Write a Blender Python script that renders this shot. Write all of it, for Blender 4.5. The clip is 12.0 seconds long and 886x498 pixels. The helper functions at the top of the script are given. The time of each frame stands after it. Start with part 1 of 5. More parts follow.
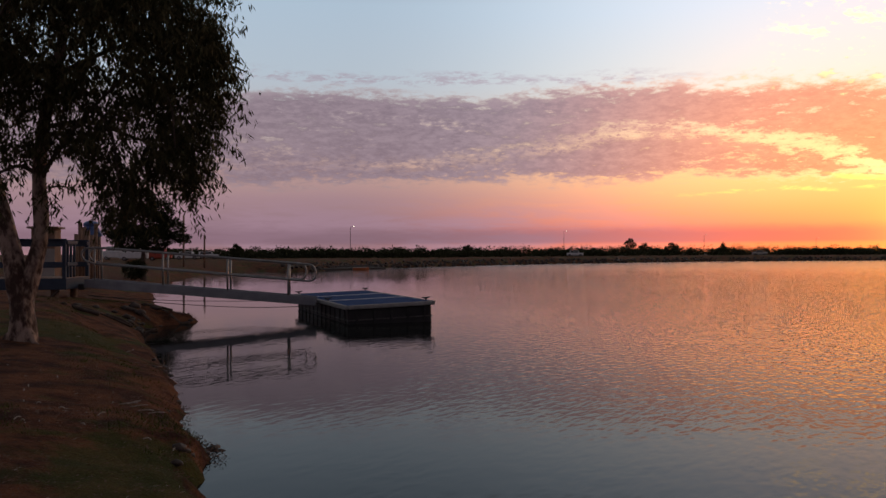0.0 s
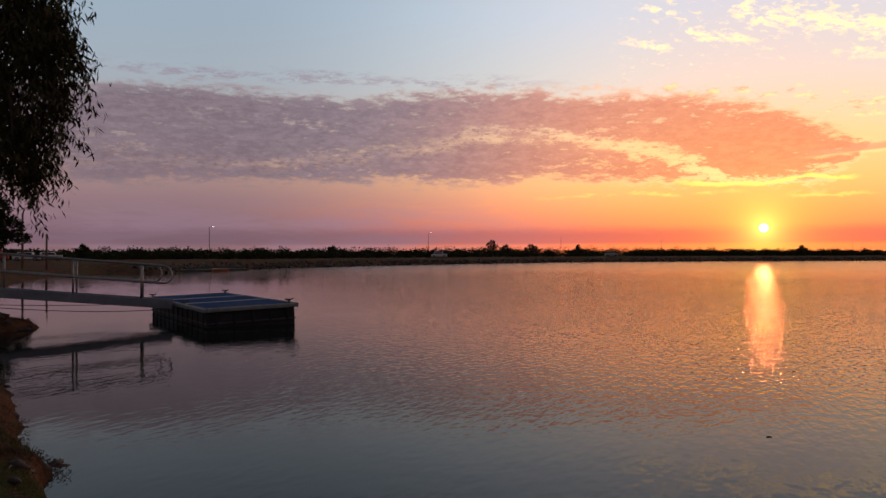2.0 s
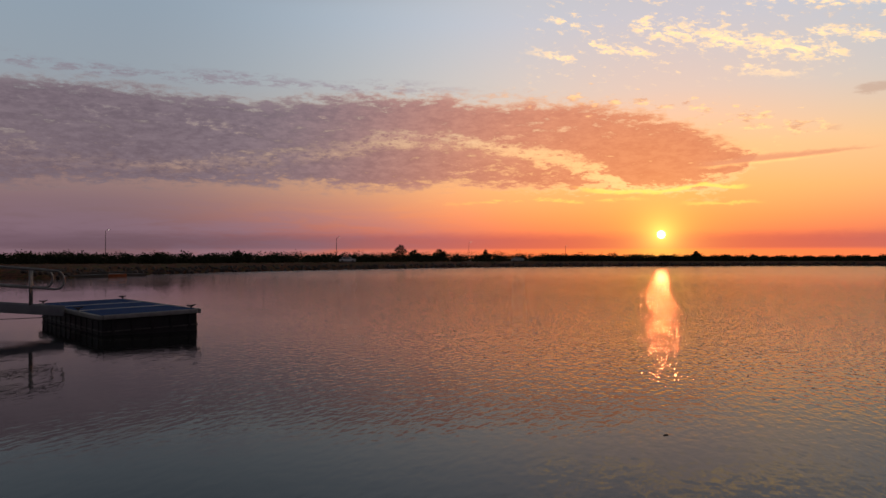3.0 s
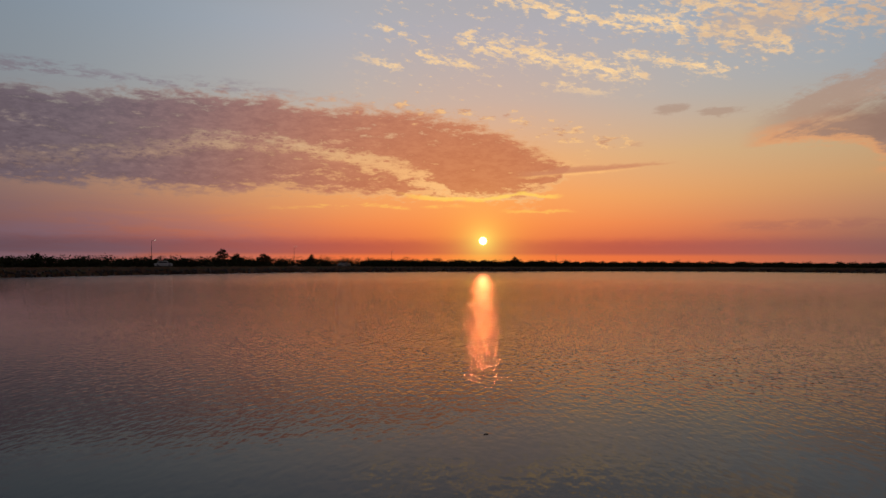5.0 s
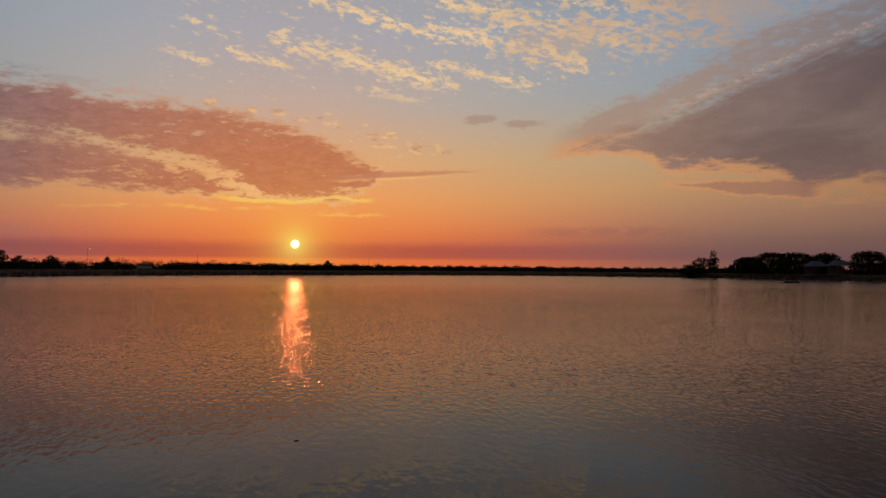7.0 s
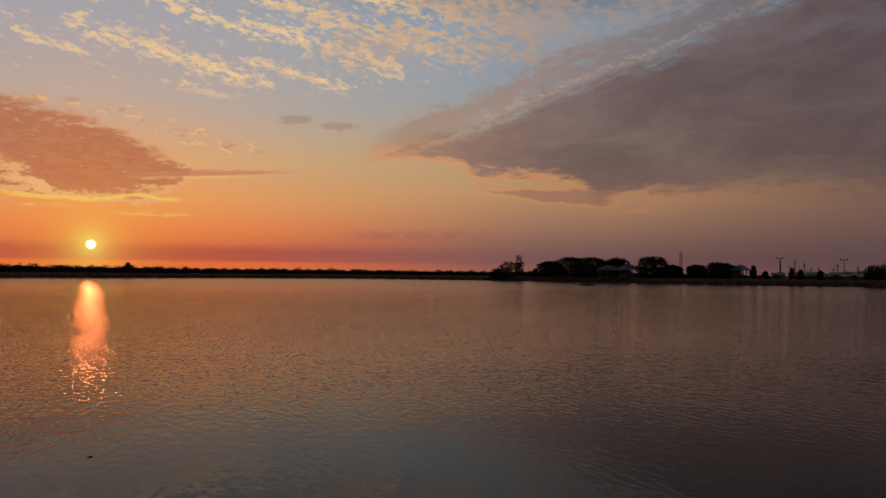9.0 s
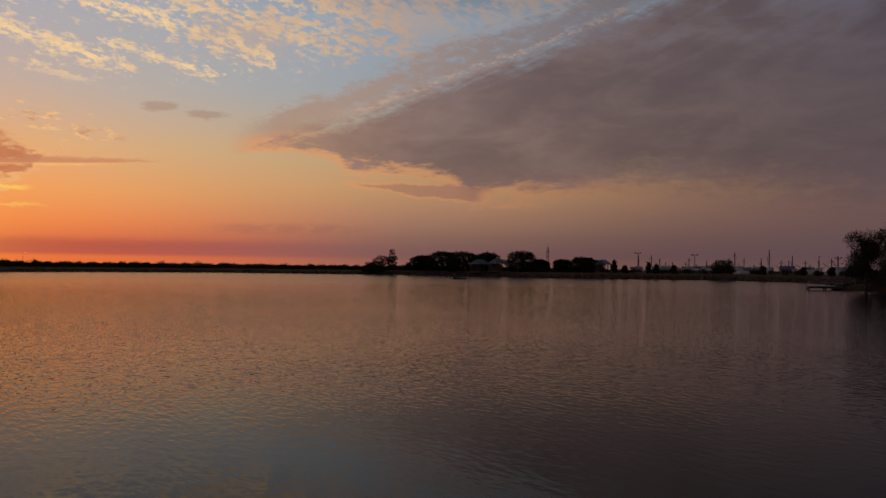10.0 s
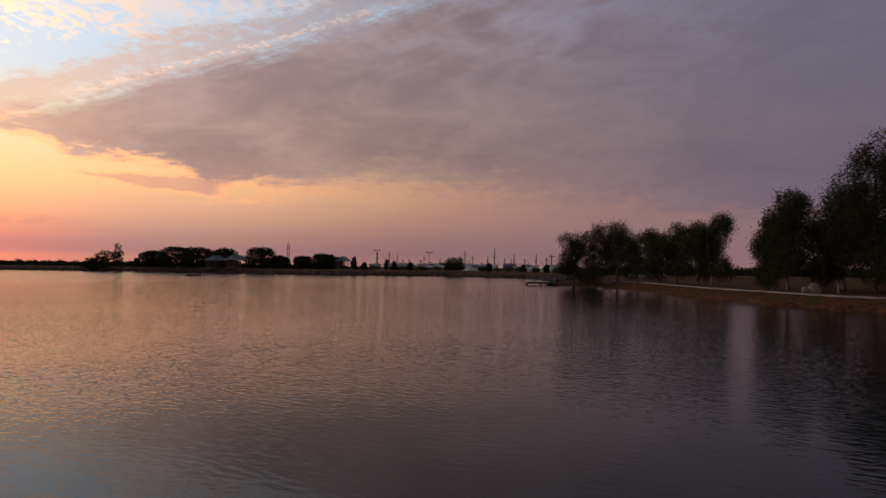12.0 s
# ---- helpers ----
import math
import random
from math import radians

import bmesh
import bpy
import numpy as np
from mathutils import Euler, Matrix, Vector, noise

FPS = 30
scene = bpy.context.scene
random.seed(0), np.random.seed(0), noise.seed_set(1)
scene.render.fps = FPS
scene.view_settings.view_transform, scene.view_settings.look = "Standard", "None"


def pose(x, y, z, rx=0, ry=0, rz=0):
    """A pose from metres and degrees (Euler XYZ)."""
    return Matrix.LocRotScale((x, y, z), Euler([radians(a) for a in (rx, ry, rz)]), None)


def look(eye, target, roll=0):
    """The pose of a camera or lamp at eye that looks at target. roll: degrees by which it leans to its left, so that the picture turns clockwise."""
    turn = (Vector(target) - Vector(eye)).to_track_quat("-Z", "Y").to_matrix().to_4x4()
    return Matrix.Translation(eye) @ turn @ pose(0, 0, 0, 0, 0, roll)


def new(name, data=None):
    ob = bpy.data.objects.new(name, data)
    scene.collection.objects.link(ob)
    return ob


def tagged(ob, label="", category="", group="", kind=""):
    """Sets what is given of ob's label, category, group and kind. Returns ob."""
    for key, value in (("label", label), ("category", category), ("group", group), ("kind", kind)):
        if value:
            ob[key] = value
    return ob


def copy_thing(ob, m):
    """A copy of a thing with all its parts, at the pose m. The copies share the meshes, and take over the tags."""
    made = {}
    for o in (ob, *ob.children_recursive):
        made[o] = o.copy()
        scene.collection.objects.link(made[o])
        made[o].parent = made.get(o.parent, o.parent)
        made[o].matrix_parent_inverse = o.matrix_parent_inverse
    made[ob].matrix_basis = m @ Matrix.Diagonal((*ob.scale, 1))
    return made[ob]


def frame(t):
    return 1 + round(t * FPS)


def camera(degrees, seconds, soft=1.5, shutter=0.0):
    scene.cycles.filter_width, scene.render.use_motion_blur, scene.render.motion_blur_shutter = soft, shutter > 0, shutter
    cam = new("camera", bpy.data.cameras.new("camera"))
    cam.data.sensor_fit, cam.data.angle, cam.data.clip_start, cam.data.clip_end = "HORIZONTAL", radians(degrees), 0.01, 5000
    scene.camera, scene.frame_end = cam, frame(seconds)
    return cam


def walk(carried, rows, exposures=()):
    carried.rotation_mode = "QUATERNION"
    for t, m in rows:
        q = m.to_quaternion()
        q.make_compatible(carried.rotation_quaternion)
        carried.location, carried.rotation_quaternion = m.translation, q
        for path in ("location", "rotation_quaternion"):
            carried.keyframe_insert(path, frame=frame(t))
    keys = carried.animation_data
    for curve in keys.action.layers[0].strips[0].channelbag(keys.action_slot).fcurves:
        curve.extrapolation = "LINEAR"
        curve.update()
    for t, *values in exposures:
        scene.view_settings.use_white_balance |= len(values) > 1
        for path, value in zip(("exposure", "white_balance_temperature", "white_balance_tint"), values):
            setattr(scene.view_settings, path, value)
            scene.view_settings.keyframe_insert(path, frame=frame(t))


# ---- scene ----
cam = camera(59.92, 12.0)
EYE = (0.0, 0.0, 2.6)
PATH = [(0.0, 0.00, 0.31, 0.21), (0.5, -1.92, 0.39, 0.20), (1.0, -4.73, 0.41, 0.18), (1.5, -7.52, 0.31, 0.14),
        (2.0, -10.04, 0.36, 0.15), (2.5, -13.24, 0.53, 0.10), (3.0, -16.84, 0.72, 0.04), (5.0, -29.73, 1.11, -0.18),
        (5.5, -32.84, 1.25, -0.24), (6.0, -36.23, 1.33, -0.36), (6.5, -39.73, 1.33, -0.33), (7.0, -43.62, 1.46, -0.39),
        (9.0, -57.35, 1.79, -0.53), (9.5, -61.95, 1.56, -0.62), (10.0, -66.78, 1.43, -0.58), (10.5, -71.77, 1.38, -0.76),
        (11.0, -76.76, 1.51, -0.88), (11.5, -81.66, 1.55, -0.83), (12.0, -85.94, 1.40, -0.73)]
EXPOSURE = [(0.0, 1.14), (1.5, 0.98), (2.5, 0.7), (5.0, 0.06), (7.0, -0.12), (9.5, -0.16), (10.5, 0.24), (11.0, 0.52), (12.0, 1.12)]
walk(cam, [(t, pose(*EYE, 90 + p, r, y)) for t, y, p, r in PATH], EXPOSURE)

# ---- world and sun ----
SUN_AZ, SUN_EL = 32.7, 1.72


def srgb(r, g, b):
    return tuple((c / 255 / 12.92 if c / 255 < 0.04045 else ((c / 255 + 0.055) / 1.055) ** 2.4) for c in (r, g, b))


class Val:
    """A node socket that can be added, multiplied and so on."""
    tree = None

    def __init__(self, socket):
        self.socket = socket

    @staticmethod
    def math(op, *args, clamp=False):
        node = Val.tree.nodes.new("ShaderNodeMath")
        node.operation, node.use_clamp = op, clamp
        for k, a in enumerate(args):
            if isinstance(a, Val):
                Val.tree.links.new(a.socket, node.inputs[k])
            else:
                node.inputs[k].default_value = a
        return Val(node.outputs[0])

    def __add__(self, o): return Val.math("ADD", self, o)
    def __radd__(self, o): return Val.math("ADD", o, self)
    def __sub__(self, o): return Val.math("SUBTRACT", self, o)
    def __rsub__(self, o): return Val.math("SUBTRACT", o, self)
    def __mul__(self, o): return Val.math("MULTIPLY", self, o)
    def __rmul__(self, o): return Val.math("MULTIPLY", o, self)
    def __truediv__(self, o): return Val.math("DIVIDE", self, o)


def vmax(a, b): return Val.math("MAXIMUM", a, b)
def vmin(a, b): return Val.math("MINIMUM", a, b)
def vabs(a): return Val.math("ABSOLUTE", a)


def step(a, low, high):
    """Smooth 0 to 1 as a goes from low to high."""
    node = Val.tree.nodes.new("ShaderNodeMapRange")
    node.interpolation_type = "SMOOTHSTEP"
    Val.tree.links.new(a.socket, node.inputs[0])
    flip = low > high
    node.inputs[1].default_value, node.inputs[2].default_value = (high, low) if flip else (low, high)
    node.inputs[3].default_value, node.inputs[4].default_value = (1, 0) if flip else (0, 1)
    return Val(node.outputs[0])


def fall(a, width):
    """exp(-a / width)"""
    return Val.math("EXPONENT", a * (-1.0 / width))


def vec(x, y, z=0.0):
    node = Val.tree.nodes.new("ShaderNodeCombineXYZ")
    for k, a in enumerate((x, y, z)):
        if isinstance(a, Val):
            Val.tree.links.new(a.socket, node.inputs[k])
        else:
            node.inputs[k].default_value = a
    return node.outputs[0]


def fbm(vector, scale, detail=6.0, rough=0.55, distort=0.0):
    node = Val.tree.nodes.new("ShaderNodeTexNoise")
    Val.tree.links.new(vector, node.inputs["Vector"])
    node.inputs["Scale"].default_value, node.inputs["Detail"].default_value = scale, detail
    node.inputs["Roughness"].default_value, node.inputs["Distortion"].default_value = rough, distort
    return Val(node.outputs[0])


def blend(fac, a, b, kind="MIX"):
    """Mix of two colours: sockets or tuples."""
    node = Val.tree.nodes.new("ShaderNodeMix")
    node.data_type, node.blend_type = "RGBA", kind
    for k, v in ((0, fac), (6, a), (7, b)):
        if isinstance(v, Val):
            Val.tree.links.new(v.socket, node.inputs[k])
        elif isinstance(v, bpy.types.NodeSocket):
            Val.tree.links.new(v, node.inputs[k])
        elif k == 0:
            node.inputs[k].default_value = v
        else:
            node.inputs[k].default_value = (*v, 1)
    return node.outputs[2]


def ramp(fac, stops):
    node = Val.tree.nodes.new("ShaderNodeValToRGB")
    Val.tree.links.new(fac.socket, node.inputs[0])
    els = node.color_ramp.elements
    while len(els) < len(stops):
        els.new(0.5)
    for e, (p, c) in zip(els, stops):
        e.position, e.color = p, (*c, 1)
    return node.outputs[0]


world = bpy.data.worlds.new("sunset_sky")
scene.world = world
world.use_nodes = True
Val.tree = world.node_tree
Val.tree.nodes.clear()
coord = Val.tree.nodes.new("ShaderNodeTexCoord")
parts_of = Val.tree.nodes.new("ShaderNodeSeparateXYZ")
Val.tree.links.new(coord.outputs["Generated"], parts_of.inputs[0])
dx, dy, dz = (Val(o) for o in parts_of.outputs)
az = Val.math("ARCTAN2", dx, dy) * 57.2958
el = Val.math("ARCSINE", dz) * 57.2958
sx, sy, sz = (math.sin(radians(SUN_AZ)) * math.cos(radians(SUN_EL)), math.cos(radians(SUN_AZ)) * math.cos(radians(SUN_EL)), math.sin(radians(SUN_EL)))
gap = Val.math("ARCCOSINE", vmin(dx * sx + dy * sy + dz * sz, 1.0)) * 57.2958   # degrees from the sun
side = vabs(az - SUN_AZ)


def heights(*stops):
    """Colours by elevation in degrees, on a square-root scale up to 90."""
    return ramp(Val.math("SQRT", vmax(el, 0.0) * (1 / 90.0)), [(math.sqrt(e / 90), srgb(*c)) for e, c in stops])


clear_near = heights((0, (240, 122, 74)), (0.5, (236, 116, 70)), (1.6, (206, 102, 80)), (3, (228, 134, 88)), (5, (226, 162, 106)), (8, (208, 178, 136)),
                     (12, (174, 180, 177)), (17, (160, 177, 190)), (25, (160, 168, 170)), (34, (112, 118, 122)), (90, (60, 64, 72)))
clear_far = heights((0, (152, 106, 104)), (1, (120, 96, 106)), (2.2, (130, 104, 116)), (4, (144, 116, 123)), (6, (166, 135, 133)), (9, (168, 160, 162)),
                    (13, (160, 173, 185)), (18, (154, 173, 190)), (22, (98, 103, 108)), (34, (50, 56, 64)), (90, (50, 55, 64)))
clear_right = heights((0, (158, 108, 96)), (1, (136, 98, 92)), (2.2, (144, 109, 99)), (4, (178, 133, 108)), (6, (198, 155, 112)), (9, (190, 167, 132)),
                      (13, (158, 168, 176)), (18, (150, 168, 186)), (22, (92, 101, 112)), (34, (50, 56, 64)), (90, (50, 55, 64)))
nishita = Val.tree.nodes.new("ShaderNodeTexSky")
nishita.sky_type, nishita.sun_disc = "NISHITA", False
nishita.sun_elevation, nishita.sun_rotation, nishita.dust_density = radians(SUN_EL), radians(SUN_AZ), 4.0
clear = blend(step(SUN_AZ - az, 6.0, 42.0), clear_near, clear_far)
clear = blend(step(az - SUN_AZ, 8.0, 34.0), clear, clear_right)
dim = blend(1.0, nishita.outputs[0], (0.10, 0.10, 0.10), "MULTIPLY")
clear = blend(0.12, clear, dim)
clear = blend(fall(gap, 9.0) * 0.50, clear, srgb(255, 120, 44))

clear = blend(step(az, 68.0, 100.0) * step(el, 12.0, 4.0) * 0.75, clear, srgb(112, 88, 94))

# clouds: coordinates stretched along the horizon, finer towards it
lift = Val.math("POWER", vmax(el, 0.0) + 2.0, 0.6)
flat = vec(az * 0.055, lift * 1.15, 0.3)
warp = fbm(flat, 2.4, 10.0, 0.66, 0.3)
fine = fbm(vec(az * 0.30, el * 1.05, 4.0), 2.2, 8.0, 0.66, 0.2)
puff = fbm(vec(az * 0.55, el * 1.50, 9.0), 1.5, 6.0, 0.62, 0.15)
gaps = fbm(vec(az * 0.15, el * 0.80, 11.0), 1.5, 8.0, 0.64, 0.3)
colour = clear


def outline(*knots):
    """Elevation of a cloud's edge by azimuth: straight from knot to knot, level beyond the ends."""
    out, slope = knots[0][1], 0.0
    for (a0, e0), (a1, e1) in zip(knots, knots[1:]):
        now = (e1 - e0) / (a1 - a0)
        out = vmax(az - a0, 0.0) * (now - slope) + out
        slope = now
    return vmax(az - knots[-1][0], 0.0) * -slope + out


# the low mauve layer over the whole horizon
layer = step(el + (warp - 0.5) * 2.4, 5.6, 2.0) * step(warp, 0.36, 0.62) * step(SUN_AZ - az, 8.0, 34.0)
colour = blend(layer * 0.62, colour, srgb(142, 114, 128))
# the dark bank just over the horizon
belt = step(el, 0.55, 0.85) * step(el + (fine - 0.5) * 0.5, 2.15, 1.25)
colour = blend(belt * (0.62 - step(az, 42.0, 66.0) * 0.40), colour, blend(step(side, 3.0, 30.0), srgb(168, 74, 66), srgb(112, 86, 98)))
low_bar = step(vabs(el - 2.75 - (az - 55.0) * 0.01), 0.55, 0.1) * step(vabs(az - 55.5), 7.0, 3.0) * step(fine, 0.34, 0.55)
colour = blend(low_bar * 0.35, colour, srgb(150, 96, 90))

# the long bank of broken cloud beside the sun: one upper body, a rift, and a lower body
top = outline((-16.0, 11.5), (-9.0, 11.9), (3.0, 11.6), (12.0, 12.3), (22.0, 11.7), (29.0, 11.2), (32.6, 10.5), (35.6, 9.3), (37.7, 8.2), (40.0, 7.2))
base = outline((-16.0, 4.7), (5.5, 5.1), (18.0, 5.1), (26.0, 4.6), (37.0, 4.8), (38.4, 5.7), (39.4, 7.2))
rift_line = outline((-16.7, 6.0), (-10.0, 6.6), (4.0, 7.0), (9.0, 8.0), (12.2, 9.0), (17.3, 8.7), (22.3, 7.7), (26.3, 7.0), (29.0, 6.0), (30.6, 4.4))
body_depth = vmin(top - el, el - base)
grit = fbm(vec(az * 1.1, el * 2.6, 31.0), 1.6, 5.0, 0.6, 0.2)
solid = step(vmin(body_depth, 1.1) + (warp - 0.5) * 3.2 + (fine - 0.5) * 2.6 + (puff - 0.5) * 2.2 + (grit - 0.5) * 1.2, -0.35, 0.85) * step(body_depth, -1.3, 0.5)
solid = solid * step(az, 41.5, 39.0)
rift = (step(az, 4.0, 22.0) * 0.65 + 0.35) * step(vabs(el - rift_line + (warp - 0.5) * 3.0 + (fine - 0.5) * 2.0) + (puff - 0.5) * 2.2 + (grit - 0.5) * 2.4, 0.85, 0.0) * step(az, 36.0, 30.0) * step(gaps * 0.4 + grit * 0.6 + step(az, 8.0, 26.0) * 0.07, 0.42, 0.60)
torn = step(gaps * 0.55 + fine * 0.25 + (grit - 0.5) * 0.3 - vabs(el - 7.2) * 0.012 + 0.1, 0.53, 0.66) * step(az, 30.0, 16.0) * 0.8
hole = vmax(rift, torn)
cover = solid * (1.0 - hole * 0.78)
body = blend(step(gap, 4.0, 30.0), srgb(186, 108, 76), srgb(108, 92, 103))
body = blend(step(puff * 0.35 + fine * 0.35 + grit * 0.3, 0.38, 0.62) * 0.5, body, blend(step(gap, 4.0, 34.0), srgb(214, 138, 96), srgb(148, 130, 139)))
rim = cover * (1.0 - cover) * 4.0
under = step(el - base, 3.4, 0.8) * step(az, 16.0, 27.0)
colour = blend(cover * 0.92, colour, body)
colour = blend(vmin(rim * (0.22 + under * 0.45) + hole * solid * 0.3, 1.0) * (fall(gap, 16.0) * 0.95 + 0.07), colour, srgb(255, 200, 134))
# crumbs of cloud shed from the bank's upper side
crumb_line = outline((22.0, 12.0), (33.0, 11.0), (40.0, 9.0), (44.0, 8.6))
crumbs = step((puff - 0.5) * 4.2 + (fine - 0.5) * 1.6 - vabs(el - crumb_line) * 0.42, -0.06, 0.50) * step(az, 18.0, 30.0) * step(az, 45.0, 42.5)
colour = blend(crumbs * 0.7, colour, blend(step(fine, 0.42, 0.6), srgb(190, 134, 106), srgb(248, 196, 132)))
# the bank's thin torn end
tail_line = outline((36.0, 6.6), (38.0, 6.75), (42.0, 7.0), (46.5, 7.27))
streak = step(vabs(el - tail_line - (fine - 0.5) * 0.8) + step(az, 40.0, 47.0) * 0.22, 0.40, 0.08) * step(az, 47.2, 45.0) * step(az, 34.5, 37.0)
colour = blend(streak * 0.8, colour, blend(step(el - tail_line, -0.05, -0.22), srgb(200, 132, 98), srgb(252, 190, 120)))
# thin strips over the bank
strip = step(vabs(el - 12.7 + (az + 5.0) * 0.01 + (gaps - 0.5) * 2.0), 0.62, 0.05) * step(fine, 0.44, 0.58) * step(az, 22.0, 10.0)
colour = blend(strip * 0.62, colour, srgb(140, 124, 136))
# the bright threads under the bank
thread_line = outline((26.0, 5.2), (29.0, 4.84), (32.7, 4.78), (35.6, 5.2), (38.1, 4.99))
thread = step(vabs(el - thread_line - (fine - 0.5) * 0.7), 0.20, 0.03) * step(az, 25.5, 29.0) * step(az, 38.9, 37.6)
thread = vmax(thread, step(vabs(el - 3.87 - (fine - 0.5) * 0.9), 0.18, 0.02) * step(az, 33.6, 35.5) * step(az, 40.0, 38.0) * 0.6)
thread = vmax(thread, step(vabs(el - 4.35 - (warp - 0.5) * 2.4), 0.22, 0.02) * step(az, 14.0, 24.0) * step(az, 33.0, 29.0) * step(fine, 0.42, 0.56) * 0.6)
colour = blend(thread * 0.75, colour, srgb(255, 205, 95))

# high flecks lit from below, in slanting streets
slant = el + az * 0.22
fleck_noise = fbm(vec(az * 0.62 + el * 0.3, el * 1.25 + az * 0.14, 2.0), 2.1, 4.0, 0.6, 0.2)
dense = fbm(vec(az * 0.10 - el * 0.05, el * 0.35 + az * 0.08, 21.0), 1.4, 3.0, 0.5)
crowd = (dense - 0.5) * 0.8
for a0, a1, e0, wide in ((31.5, 44.0, 14.9, 0.95), (42.5, 54.0, 16.3, 1.15), (37.5, 44.0, 17.4, 0.6), (43.0, 50.0, 14.2, 0.6), (32.0, 40.0, 18.7, 0.6), (28.0, 31.5, 14.9, 0.55),
                         (24.6, 26.4, 17.0, 0.35), (23.0, 26.0, 14.8, 0.40), (38.5, 42.0, 12.5, 0.45), (47.0, 60.0, 17.0, 1.2), (50.0, 64.0, 18.8, 1.3), (42.0, 52.0, 18.6, 0.9), (54.0, 66.0, 16.6, 1.0), (34.0, 62.0, 23.5, 3.4)):
    mid = e0 + (a0 + a1) * 0.11
    crowd = vmax(crowd, 1.0 - vabs(slant - mid) * (0.8 / wide) - vmax(vabs(az - (a0 + a1) / 2) - (a1 - a0) / 2, 0.0) * 0.7)
fleck = step((fleck_noise - 0.5) * 3.4 + (grit - 0.5) * 1.6 + (puff - 0.5) * 1.2 + crowd * 0.78, 0.22, 1.12) * step(az, 21.0, 27.0) * step(el - vmax(az - 48.0, 0.0) * 0.17, 11.6, 13.4) * step(az, 84.0, 68.0)
gold = blend(step(fleck_noise + (fine - 0.5) * 0.5, 0.50, 0.66), srgb(252, 212, 156), srgb(232, 196, 154))
colour = blend(fleck * (0.95 - step(az, 52.0, 66.0) * 0.3), colour, blend(step(az, 50.0, 66.0), gold, srgb(196, 158, 130)))
# the thin veil that the flecks grow out of
sheet = step(dense + (fleck_noise - 0.5) * 0.7 + step(az, 42.0, 62.0) * 0.12, 0.46, 0.68) * step(el - vmax(az - 48.0, 0.0) * 0.14, 12.5, 16.5) * step(az, 38.0, 54.0) * step(az, 92.0, 72.0)
colour = blend(sheet * 0.55, colour, srgb(198, 166, 140))

# the great wedge of grey cloud away from the sun: a streaked outer band and the solid body
mottle = fbm(vec(az * 0.10, el * 0.26, 41.0), 1.3, 7.0, 0.6, 0.4)
drawn = fbm(vec(az * 0.052 + el * 0.022, el * 0.38 - az * 0.155, 7.0), 1.5, 9.0, 0.6, 0.25)
drawn_fine = fbm(vec(az * 0.16 + el * 0.08, el * 1.30 - az * 0.50, 17.0), 1.4, 7.0, 0.62, 0.2)
upper = outline((51.0, 8.5), (55.8, 10.0), (60.8, 11.4), (65.4, 13.0), (69.2, 14.4), (73.3, 15.7), (76.9, 17.0), (84.0, 19.2), (100.0, 24.0), (120.0, 30.0))
outer = outline((51.5, 10.4), (55.7, 12.1), (60.8, 14.0), (65.0, 16.0), (68.8, 17.4), (74.9, 18.8), (84.0, 22.5), (120.0, 36.0))
lower = outline((51.0, 8.4), (57.9, 8.15), (59.4, 7.4), (63.4, 7.1), (67.2, 6.2), (68.8, 5.1), (71.0, 5.3), (82.7, 5.4), (91.0, 4.5), (107.0, 3.0), (120.0, 1.0))
soften = step(az, 64.0, 82.0)
band = vmin(outer - el, el - upper + 1.0)
veil = step(vmin(band, 1.2) * 0.8 + (drawn - 0.5) * 2.0 + (drawn_fine - 0.5) * 1.6 + (puff - 0.5) * 2.0 + (grit - 0.5) * 1.4, -0.1, 1.0) * step(az, 50.5, 55.0) * step(band, -1.0, 0.2)
colour = blend(veil * 0.72, colour, blend(step(az, 58.0, 84.0), srgb(170, 138, 120), srgb(128, 118, 124)))
bright = step(vabs(el - upper - 0.35 + (drawn_fine - 0.5) * 1.2 + (puff - 0.5) * 1.6), 0.42, 0.05) * step(grit * 0.6 + drawn_fine * 0.4, 0.42, 0.58) * step(az, 57.0, 62.0) * step(az, 86.0, 76.0)
colour = blend(bright * 0.42, colour, srgb(222, 190, 168))
wedge = vmin((upper - el) * 0.8 + (drawn_fine - 0.5) * 1.5 + (mottle - 0.5) * 1.6 + (puff - 0.5) * 1.3, (el - lower + (mottle - 0.5) * 3.0 + (gaps - 0.5) * 1.6) * (1.1 - soften * 0.78) + (fine - 0.5) * (1.8 - soften) + (puff - 0.5) * 1.0)
deck = step(wedge + (drawn - 0.5) * 0.6, -0.45, 0.95) * step(az, 50.5, 54.0)
tone = blend(step(drawn * 0.15 + mottle * 0.75 + fine * 0.1, 0.34, 0.68), srgb(115, 94, 92), srgb(140, 116, 110))
tone = blend(step(el, 12.0, 21.0) * step(drawn * 0.3 + drawn_fine * 0.25 + mottle * 0.45, 0.45, 0.62) * 0.7, tone, srgb(140, 143, 164))
tone = blend(step(az, 68.0, 52.0) * 0.55, tone, srgb(190, 146, 118))
tone = blend(step(az, 70.0, 116.0) * 0.85, tone, srgb(72, 68, 88))
tone = blend(step(el, 9.0, 4.0) * 0.45 * step(az, 108.0, 84.0), tone, srgb(146, 106, 98))
tone = blend(step(el, 17.0, 30.0) * 0.75, tone, srgb(46, 44, 52))
colour = blend(deck * 0.94, colour, tone)
lobe_line = outline((58.0, 6.15), (61.0, 6.1), (65.0, 5.75), (69.0, 5.5))
lobe = step(vabs(el - lobe_line + (fine - 0.5) * 0.9) - step(az, 59.5, 67.0) * 0.45, 0.30, -0.05) * step(az, 58.8, 61.0) * step(az, 71.0, 69.0)
